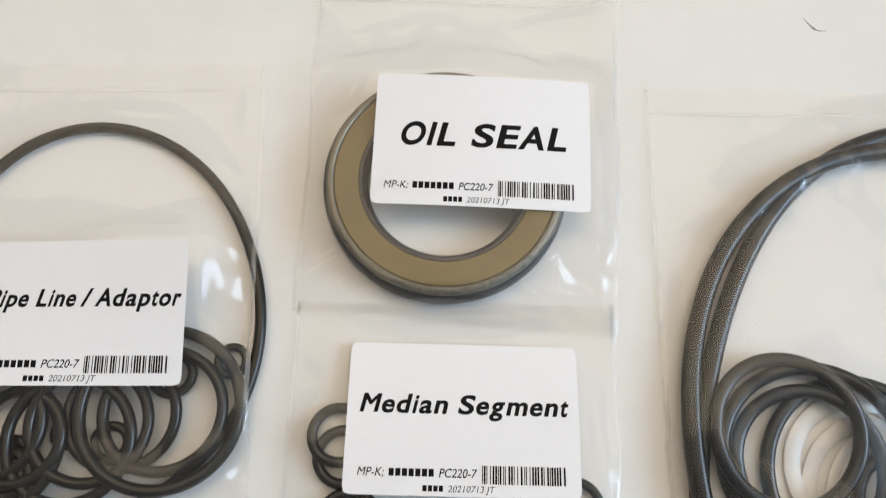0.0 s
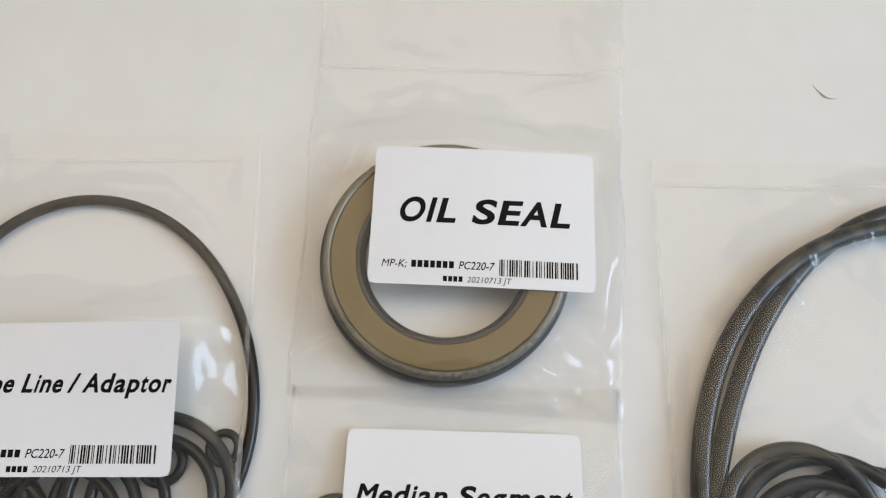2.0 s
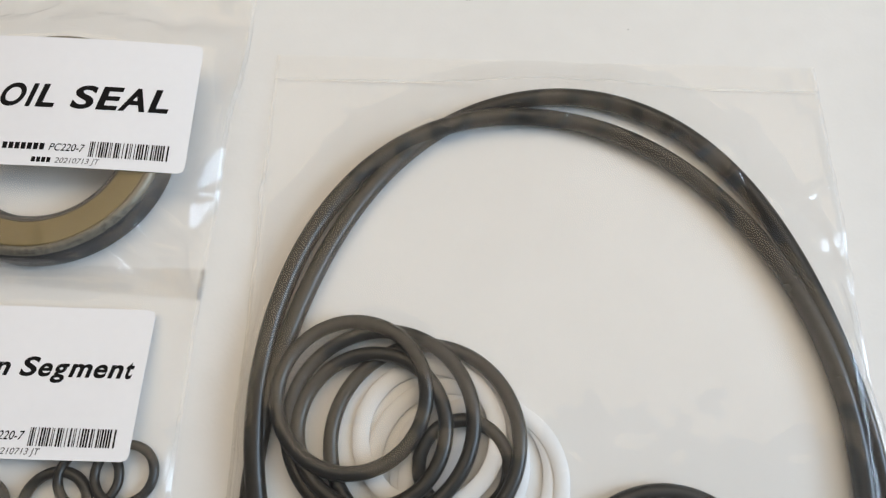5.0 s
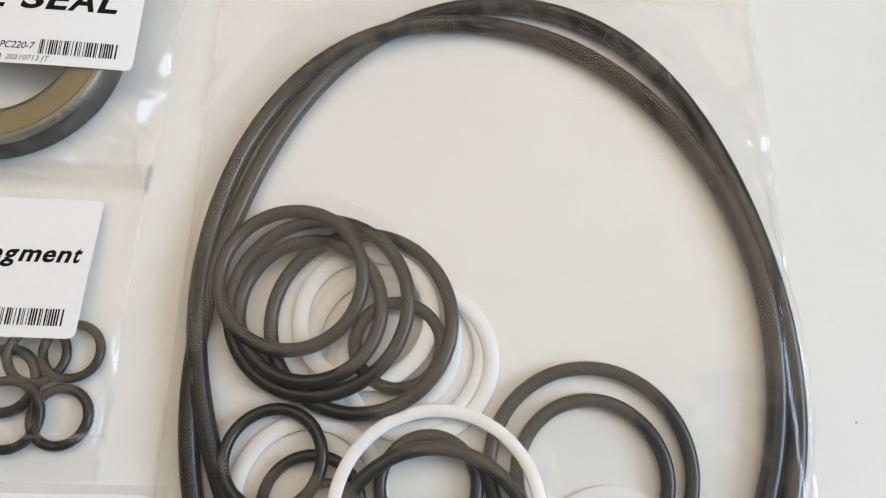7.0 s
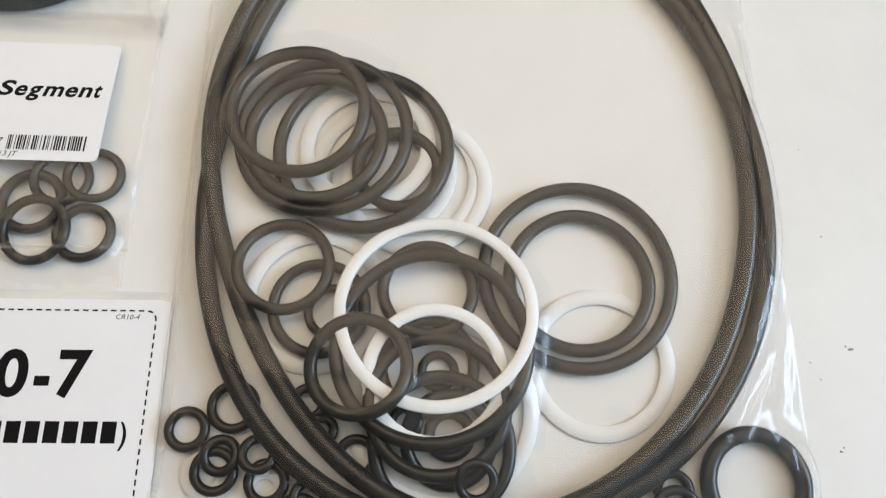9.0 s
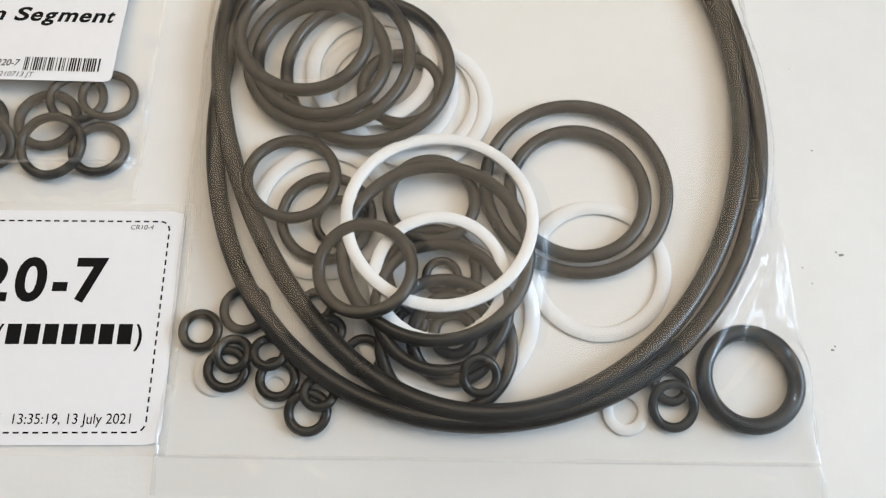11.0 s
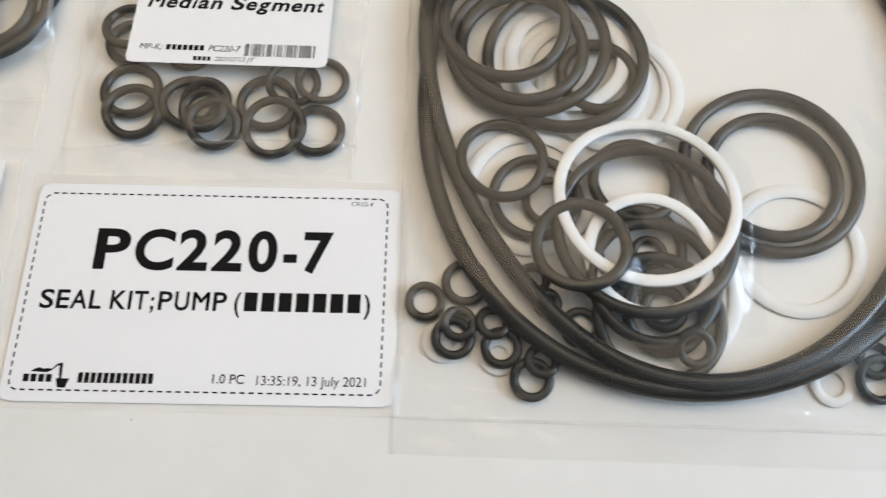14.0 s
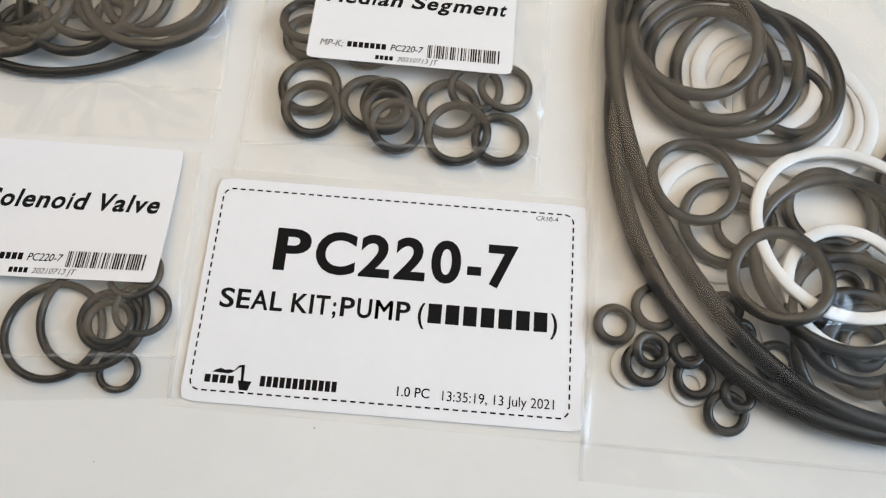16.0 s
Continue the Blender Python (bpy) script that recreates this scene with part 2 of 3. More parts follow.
def ring(colour, x, y, outer, tube, cap, group, place):
    n = 72 if outer > 10 else 48
    milky = colour == "white" and cap == 9
    if milky:
        tube *= 1.28
    a = np.arange(n) / n * 2 * np.pi
    rc = outer - tube / 2
    wob = 1 + 0.006 * np.sin(2 * a + x) + 0.003 * np.sin(3 * a + y)
    px, py = x + rc * wob * np.cos(a), y + rc * wob * np.sin(a)
    thick = tube if colour == "black" else 0.55 if milky else 1.4
    z = lay(px, py, tube / 2, thick, 7 * n / 64, 1.0 if cap > 9.2 else 0.8, cap)
    size = "large" if outer > 17 else "medium" if outer > 9 else "small"
    if colour == "black":
        me = band_mesh(px, py, z, round_profile(tube))
        return solid("o_ring", me, RUBBER, (x * MM, y * MM, 0), f"{size} black rubber O-ring {place}", "O-ring", group)
    me = band_mesh(px, py, z, flat_profile(tube, thick))
    tone, mat = ("milky white", MILKY_RING) if milky else ("white", WHITE_RING)
    return solid("backup_ring", me, mat, (x * MM, y * MM, 0), f"{size} flat {tone} plastic ring {place}", "backup ring", group)


def loop(harmonics, tube, stiff, nest, cap, label, group):
    px, py = closed_line(harmonics, 288)
    z = lay(px, py, tube / 2, tube, stiff, nest, cap)
    me = band_mesh(px, py, z, round_profile(tube, 16))
    return solid("o_ring", me, RUBBER, (float(px.mean()) * MM, float(py.mean()) * MM, 0), label, "O-ring", group)


KIT_LOW = [
    ("white", 214.3, 44.1, 20.1, 3.2, 9),
    ("white", 172.9, 31.9, 25.0, 3.2, 9),
    ("white", 138.9, 59.8, 19.9, 3.2, 9),
    ("white", 162.5, 95.6, 21.3, 3.2, 9),
    ("white", 164.9, 93.8, 21.4, 3.2, 9),
    ("white", 155.9, 98.3, 20.7, 3.2, 9),
]
KIT_SMALL = [
    ("white", 114.5, 15.3, 5.9, 2.2, 9),
    ("white", 129.4, 11.8, 5.4, 2.2, 9),
    ("white", 219.0, 6.3, 6.1, 2.2, 9),
    ("black", 109.3, 26.0, 5.7, 2.5, 9),
    ("black", 120.3, 31.7, 6.7, 2.5, 9),
    ("black", 117.1, 16.1, 6.0, 2.5, 9),
    ("black", 118.6, 19.8, 5.1, 2.5, 9),
    ("black", 130.1, 13.7, 5.7, 2.5, 9),
    ("black", 138.2, 5.5, 6.0, 2.5, 9),
    ("black", 140.9, 10.3, 4.9, 2.5, 9),
    ("black", 127.8, 20.3, 5.0, 2.5, 9),
    ("black", 139.0, 32.9, 5.0, 2.5, 9),
    ("black", 142.9, 26.3, 4.1, 2.5, 9),
    ("black", 151.7, 19.8, 5.7, 2.5, 9),
    ("black", 230.9, 12.8, 5.3, 2.5, 9),
    ("black", 230.9, 7.6, 6.6, 2.5, 9),
    ("black", 251.6, 14.6, 14.2, 4.3, 9),
]
KIT_MIDDLE = [
    ("black", 163.7, 28.5, 4.6, 2.4, 9),
    ("black", 171.8, 41.4, 5.4, 2.4, 9),
    ("black", 174.9, 25.6, 6.7, 3.0, 9),
    ("black", 169.2, 42.5, 13.4, 3.0, 3),
    ("black", 173.1, 22.7, 18.7, 3.4, 7),
    ("black", 174.7, 24.2, 12.4, 3.4, 7),
    ("black", 143.7, 56.5, 7.6, 2.4, 9),
    ("black", 140.2, 57.4, 13.6, 3.0, 9),
    ("black", 171.7, 32.6, 18.8, 3.4, 6),
    ("black", 181.4, 14.5, 5.5, 2.4, 7),
    ("black", 209.4, 67.7, 27.2, 3.7, 9),
    ("black", 209.6, 65.9, 20.7, 3.7, 9),
]
KIT_STACK = [
    ("black", 159.8, 97.4, 13.0, 3.6, 9),
    ("white", 150.9, 104.8, 19.5, 3.4, 9),
    ("black", 149.9, 103.4, 25.7, 3.8, 5),
    ("black", 138.5, 107.2, 25.4, 3.8, 5),
    ("black", 136.6, 105.8, 20.6, 3.8, 5),
    ("black", 131.2, 113.8, 20.7, 3.8, 5),
]
KIT_TOP = [
    ("black", 130.4, 68.3, 13.6, 3.2, 5),
    ("black", 168.8, 62.8, 13.7, 3.3, 2.5),
    ("white", 171.0, 40.1, 18.6, 3.4, 7.5),
    ("black", 170.1, 47.3, 26.3, 3.6, 8.6),
    ("white", 171.0, 56.5, 26.4, 3.3, 9.5),
    ("black", 151.7, 41.6, 13.8, 3.4, 9.5),
]
PIPE_RINGS = [
    ("black", -14.6, 129.2, 4.9, 2.2, 3),
    ("black", -30.1, 125.4, 6.6, 2.6, 3),
    ("black", -43.6, 107.4, 5.6, 2.6, 3),
    ("black", -55.3, 109.6, 4.5, 2.6, 3),
    ("black", -69.0, 101.2, 7.8, 3.0, 4),
    ("black", -67.2, 99.1, 6.8, 3.0, 4),
    ("black", -41.3, 114.8, 15.4, 3.0, 4),
    ("black", -71.8, 106.2, 17.9, 3.0, 4),
    ("black", -66.5, 108.4, 13.2, 3.0, 4),
    ("black", -74.4, 111.1, 15.5, 3.0, 4),
    ("black", -30.5, 115.8, 16.9, 3.0, 4),
    ("black", -53.1, 108.0, 17.2, 3.0, 4),
    ("black", -48.6, 112.0, 16.2, 3.0, 4),
    ("black", -30.9, 116.2, 22.0, 3.3, 4.5),
]
VALVE_RINGS = [
    ("black", -37.3, 11.3, 13.6, 2.1, 3),
    ("black", -23.1, 15.3, 8.5, 2.1, 3),
    ("black", -22.6, 14.6, 6.6, 2.1, 3),
    ("black", -18.3, 2.5, 5.7, 1.8, 3),
    ("black", -27.6, 15.9, 14.8, 2.1, 2.5),
    ("black", -15.3, 18.8, 7.5, 1.8, 2.5),
    ("black", -19.1, 28.4, 7.4, 1.8, 2.5),
]
SEGMENT_RINGS = [
    ("black", 19.1, 88.6, 9.3, 2.8, 4),
    ("black", 21.0, 81.3, 9.0, 2.8, 4),
    ("black", 16.6, 105.2, 8.0, 2.8, 4),
    ("black", 15.3, 110.7, 8.3, 2.8, 2),
    ("black", 34.7, 104.2, 8.2, 2.8, 4),
    ("black", 37.4, 85.0, 9.1, 2.8, 4),
    ("black", 42.1, 84.8, 7.9, 2.8, 4),
    ("black", 42.5, 81.4, 7.3, 2.8, 4),
    ("black", 45.6, 77.4, 8.0, 2.8, 4),
    ("black", 60.3, 85.6, 9.4, 2.8, 4),
    ("black", 67.5, 92.4, 8.4, 2.4, 4),
    ("black", 76.1, 93.5, 8.2, 2.4, 4),
    ("black", 75.7, 77.0, 8.4, 2.6, 4),
    ("black", 63.3, 77.1, 9.7, 2.6, 4),
]
# bent outlines of the long rings, as a few harmonics of a closed line: turn number: (x, y) in mm
LOOP_UPPER = {-5: (-0.02, -0.16), -4: (-0.22, -0.15), -3: (-0.20, 0.22), -2: (0.60, 0.87), -1: (7.30, 1.64), 0: (182.54, 101.31), 1: (-84.56, -4.99), 2: (0.16, -0.15), 3: (2.42, -0.31), 4: (0.29, -0.37), 5: (-0.23, -0.08)}
LOOP_LOWER = {-5: (-0.14, -0.04), -4: (0.02, -0.02), -3: (0.18, 0.26), -2: (0.14, -1.47), -1: (8.36, -0.89), 0: (185.19, 100.44), 1: (-88.48, 0.03), 2: (0.01, 0.25), 3: (2.80, 0.24), 4: (0.07, 0.72), 5: (-0.07, -0.18)}
LOOP_ADAPTOR = {-4: (-0.50, 0.04), -3: (-1.02, -0.14), -2: (0.01, -0.12), -1: (-28.25, 42.88), 0: (-56.22, 140.49), 1: (1.59, 2.63), 2: (0.32, 1.00), 3: (-0.14, -0.05), 4: (0.00, 0.12)}

IN_KIT = "lying loose in a clear bag"
for row in KIT_LOW + KIT_SMALL + KIT_MIDDLE + KIT_STACK[:2]:
    ring(*row, "rings in the large clear bag", IN_KIT)
loop(LOOP_LOWER, 5.1, 9, 0.4, 3, "very large thick black rubber O-ring bent oval in a bag", "rings in the large clear bag")
loop(LOOP_UPPER, 5.1, 9, 0.45, 3.5, "very large thick black rubber O-ring lying on another in a bag", "rings in the large clear bag")
for row in KIT_STACK[2:] + KIT_TOP:
    ring(*row, "rings in the large clear bag", IN_KIT)
loop(LOOP_ADAPTOR, 3.1, 14, 0.8, 9.5, "large thin black rubber O-ring round a heap of small ones", "rings in the pipe line bag")
for row in PIPE_RINGS:
    ring(*row, "rings in the pipe line bag", "heaped below a paper label")
for row in VALVE_RINGS:
    ring(*row, "rings in the solenoid valve bag", "lying below a paper label")
for row in SEGMENT_RINGS:
    ring(*row, "rings in the median segment bag", "lying below a paper label")


# ---- oil seal ----
def lathe(cx, cy, profile, n=120, tall=0.75):
    verts, faces, k = [], [], len(profile)
    for i in range(n):
        a = 2 * math.pi * i / n
        verts += [((cx + r * math.cos(a)) * MM, (cy + r * math.sin(a)) * MM, z * tall * MM) for r, z in profile]
    for i in range(n):
        for j in range(k):
            faces.append((i * k + j, ((i + 1) % n) * k + j, ((i + 1) % n) * k + (j + 1) % k, i * k + (j + 1) % k))
    return mesh_of(verts, faces, False)


def shade_by_angle(me, degrees=35):
    me.polygons.foreach_set("use_smooth", [True] * len(me.polygons))
    me.set_sharp_from_angle(angle=radians(degrees))
    return me


def oil_seal(cx, cy):
    s = thing("oil_seal", (cx * MM, cy * MM, 0), "round rotary oil seal with olive metal face and dark rubber lip", "oil seal")
    part("outer_sleeve", shade_by_angle(lathe(cx, cy, [(33.8, 0.4), (34.6, 1.4), (34.7, 6.2), (34.4, 8.4), (33.7, 9.5), (32.4, 9.8), (32.2, 0.5)])), SEAL_RUBBER, s, "dark rubber outer sleeve")
    part("steel_rim", shade_by_angle(lathe(cx, cy, [(33.6, 9.62), (33.5, 10.8), (33.1, 11.6), (32.6, 12.0), (31.8, 12.0), (31.4, 11.6), (31.4, 9.9)])), SEAL_STEEL, s, "scuffed dull steel rim")
    part("case_face", shade_by_angle(lathe(cx, cy, [(31.3, 11.2), (31.0, 11.55), (25.0, 11.5), (24.4, 11.3), (24.2, 10.2), (31.3, 10.2)])), SEAL_BRASS, s, "olive lacquered metal face")
    part("sealing_lip", shade_by_angle(lathe(cx, cy, [(24.18, 11.15), (23.3, 11.0), (22.3, 9.4), (21.9, 7.0), (22.9, 5.2), (24.4, 4.6), (25.0, 8.0), (24.18, 10.1)])), SEAL_RUBBER, s, "dark grey rubber lip")
    part("inner_flange", shade_by_angle(lathe(cx, cy, [(32.1, 0.4), (32.1, 1.4), (27.0, 1.4), (27.0, 0.4)])), SEAL_STEEL, s)
    gx, gy = np.meshgrid(GX0 + np.arange(GNX) * STEP, GY0 + np.arange(GNY) * STEP, indexing="ij")
    d = np.hypot(gx - cx, gy - cy)
    HEIGHT[:] = np.maximum(HEIGHT, np.where((d > 22.5) & (d < 34.2), np.clip(9.1 - np.maximum(0, d - 31.5) * 0.7, 0, 13), 0))


oil_seal(41.5, 180.8)


# ---- clear film over it all ----
def sliding(a, r, up=True):
    """The greatest (or least) value within r cells, along both ways."""
    f = np.maximum if up else np.minimum
    for axis in (0, 1):
        done = 0
        while done < r:
            s = min(max(1, done), r - done)
            a = f(f(a, np.roll(a, s, axis)), np.roll(a, -s, axis))
            done += s
    return a


def soft(a, sigma):
    fx, fy = np.fft.fftfreq(GNX), np.fft.fftfreq(GNY)
    g = np.exp(-2 * (math.pi * sigma) ** 2 * (fx[:, None] ** 2 + fy[None, :] ** 2))
    return np.real(np.fft.ifft2(np.fft.fft2(a) * g))


def hoop_radius(harmonics):
    """Middle and, for a direction, the reach of a closed line."""
    px, py = closed_line(harmonics, 720)
    cx, cy = harmonics[0]
    a, r = np.arctan2(py - cy, px - cx), np.hypot(px - cx, py - cy)
    order = np.argsort(a)
    a, r = a[order], r[order]
    return cx, cy, np.append(np.append(a[-1] - 2 * np.pi, a), a[0] + 2 * np.pi), np.append(np.append(r[-1], r), r[0])


def stretched(cx, cy, angles, reach, rim, sag, fall):
    """Film held by a hoop: nearly level inside it, sloping down to the table outside."""
    gx, gy = np.meshgrid(GX0 + np.arange(GNX) * STEP, GY0 + np.arange(GNY) * STEP, indexing="ij")
    r = np.hypot(gx - cx, gy - cy)
    edge = np.interp(np.arctan2(gy - cy, gx - cx), angles, reach)
    return np.where(r < edge, rim - sag * (1 - (r / edge) ** 2), np.maximum(0.0, rim - fall * (r - edge)))


KIT_HOOP, PIPE_HOOP = hoop_radius(LOOP_UPPER), hoop_radius(LOOP_ADAPTOR)
KIT_OUTER = hoop_radius(LOOP_LOWER)
SEAL_HOOP = hoop_radius({0: (41.5, 180.8), 1: (33.0, 0.0)})
HELD = sliding(sliding(HEIGHT, 22), 19, False)
for hoop, rim, sag, fall in ((KIT_HOOP, 5.4, 1.2, 0.33), (KIT_OUTER, 5.7, 1.6, 0.37), (PIPE_HOOP, 3.2, 0.8, 0.25), (SEAL_HOOP, 9.3, 1.0, 0.55)):
    HELD = np.maximum(HELD, stretched(*hoop, rim, sag, fall))
TENT = soft(HELD, 5) + 0.35
CLEAR = soft(sliding(HEIGHT, 3), 1.3) + 0.22


def sample(field, x, y):
    i, j = min(max((x - GX0) / STEP, 0), GNX - 1.001), min(max((y - GY0) / STEP, 0), GNY - 1.001)
    a, b = int(i), int(j)
    u, v = i - a, j - b
    return float(field[a, b] * (1 - u) * (1 - v) + field[a + 1, b] * u * (1 - v) + field[a, b + 1] * (1 - u) * v + field[a + 1, b + 1] * u * v)


def smoothstep(t):
    t = min(1, max(0, t))
    return t * t * (3 - 2 * t)


class Sticker:
    """A paper label's plane: a rectangle turned by some degrees, with a gently bent surface, in mm."""

    def __init__(self, cx, cy, w, h, turn, lift=0.0, bend=None):
        self.cx, self.cy, self.w, self.h = cx, cy, w, h
        self.c, self.s = math.cos(radians(turn)), math.sin(radians(turn))
        if bend:
            # height, slopes along and across, and their curves
            self.k = np.array(bend, float)
            return
        rows, zs = [], []
        for u in np.linspace(-0.5, 0.5, 13):
            for v in np.linspace(-0.5, 0.5, 9):
                x, y = self.xy(u * w, v * h)
                rows.append((1, u, v, u * u, u * v, v * v))
                zs.append(max(sample(TENT, x, y), sample(CLEAR, x, y) + 0.3))
        rows, zs = np.array(rows), np.array(zs)
        self.k = np.linalg.lstsq(rows, zs, rcond=None)[0]
        self.k[0] += max(0.0, float((zs - rows @ self.k).max())) * 0.9 + lift

    def xy(self, u, v):
        return self.cx + self.c * u - self.s * v, self.cy + self.s * u + self.c * v

    def z(self, u, v):
        a, b = u / self.w, v / self.h
        return float(self.k @ np.array((1, a, b, a * a, a * b, b * b)))

    def local(self, x, y):
        dx, dy = x - self.cx, y - self.cy
        return self.c * dx + self.s * dy, -self.s * dx + self.c * dy

    def at(self, u, v, up):
        """World metres of a point u, v mm from the lower left corner, up mm over the film."""
        u, v = u - self.w / 2, v - self.h / 2
        x, y = self.xy(u, v)
        return x * MM, y * MM, (self.z(u, v) + up) * MM


def crease_height(x, y, creases):
    """Sharp folds of the film along short lines (x0, y0, x1, y1, height, width), in mm."""
    z = 0.0
    for x0, y0, x1, y1, tall, w in creases:
        dx, dy = x1 - x0, y1 - y0
        ln = math.hypot(dx, dy)
        t = ((x - x0) * dx + (y - y0) * dy) / (ln * ln)
        if -0.1 < t < 1.1:
            side = ((x - x0) * dy - (y - y0) * dx) / ln + 0.6 * math.sin(t * 5 + x0)
            if abs(side) < w * 2.5:
                # steep on one side, sloping on the other
                fall = math.exp(-abs(side) / (w * (0.6 if side > 0 else 1.1)))
                z += 1.4 * tall * fall * max(0.0, math.sin(math.pi * min(1, max(0, (t + 0.1) / 1.2)))) ** 0.7
    return z


def pucker_height(x, y, puckers, seed):
    """Fine folds that run out from a round thing under the film: (x, y, inner, outer, height, folds, from, to degrees)."""
    z = 0.0
    for cx, cy, r0, r1, tall, folds, a0, a1 in puckers:
        d = math.hypot(x - cx, y - cy)
        if not r0 < d < r1:
            continue
        turn = math.degrees(math.atan2(y - cy, x - cx)) % 360
        fade = smoothstep((turn - a0) / 14.0) * smoothstep((a1 - turn) / 14.0)
        if fade <= 0:
            continue
        t = (d - r0) / (r1 - r0)
        a = radians(turn)
        swing = noise.noise(Vector((math.cos(a) * folds, math.sin(a) * folds, seed + t * 1.3)))
        z += tall * fade * (1 - abs(swing) * 1.6) ** 3 * math.sin(math.pi * t ** 0.6) if abs(swing) < 0.62 else 0.0
    return z


def hoop_fold_height(x, y, hoop, seed):
    """Long folds beside a hoop, running along it: (hoop, from, to mm off its line, height, from, to degrees)."""
    (cx, cy, angles, reach), d0, d1, tall, a0, a1 = hoop
    a = math.atan2(y - cy, x - cx)
    turn = math.degrees(a)
    fade = smoothstep((turn - a0) / 12.0) * smoothstep((a1 - turn) / 12.0)
    if fade <= 0:
        return 0.0
    t = (math.hypot(x - cx, y - cy) - float(np.interp(a, angles, reach)) - d0) / (d1 - d0)
    if not 0 < t < 1:
        return 0.0
    swing = noise.noise(Vector((t * (d1 - d0) * 0.17 + turn * 0.03, turn * 0.045, seed + 40)))
    return tall * fade * max(0.0, 1 - abs(swing) * 2.2) ** 2 * math.sin(math.pi * t)


def film_height(x, y, edge, seed, stickers, lift, creases=(), puckers=(), rumple=1.0, hoops=()):
    w = noise.noise(Vector((x * 0.05, y * 0.035, seed))) * 0.9 + noise.noise(Vector((x * 0.16, y * 0.11, seed + 5))) * 0.35
    ridge = (1 - abs(noise.noise(Vector((x * 0.07 + y * 0.03, y * 0.02 - x * 0.012, seed + 9))))) ** 9
    tent = sample(TENT, x, y)
    z = 0.5 + (tent - 0.35) * smoothstep(edge / 7.0) + rumple * (0.22 * w + 0.3 * ridge * (1 - 0.85 * smoothstep(edge / 22.0))) * smoothstep(edge / 5.0)
    z += lift * max(0, 0.35 + noise.noise(Vector((x * 0.03, y * 0.03, seed + 20)))) * (1 - smoothstep(edge / 16.0))
    z = max(z, sample(CLEAR, x, y), 0.45) + crease_height(x, y, creases) + pucker_height(x, y, puckers, seed) + sum(hoop_fold_height(x, y, h, seed) for h in hoops)
    for s in stickers:
        u, v = s.local(x, y)
        out = math.hypot(max(0.0, abs(u) - s.w / 2), max(0.0, abs(v) - s.h / 2))
        if out < 16:
            k = smoothstep(1 - out * (1 + 0.4 * noise.noise(Vector((x * 0.08, y * 0.08, seed + 60)))) / 15.0)
            zs = s.z(max(-s.w / 2, min(s.w / 2, u)), max(-s.h / 2, min(s.h / 2, v)))
            z = max(z * (1 - k) + zs * k, sample(CLEAR, x, y)) if out > 0 else zs
    return z


def quad_grid(corners, nu, nv):
    tl, tr, br, bl = [np.array(c, float) for c in corners]
    for j in range(nv + 1):
        for i in range(nu + 1):
            u, v = i / nu, j / nv
            yield u, v, (bl * (1 - u) + br * u) * (1 - v) + (tl * (1 - u) + tr * u) * v


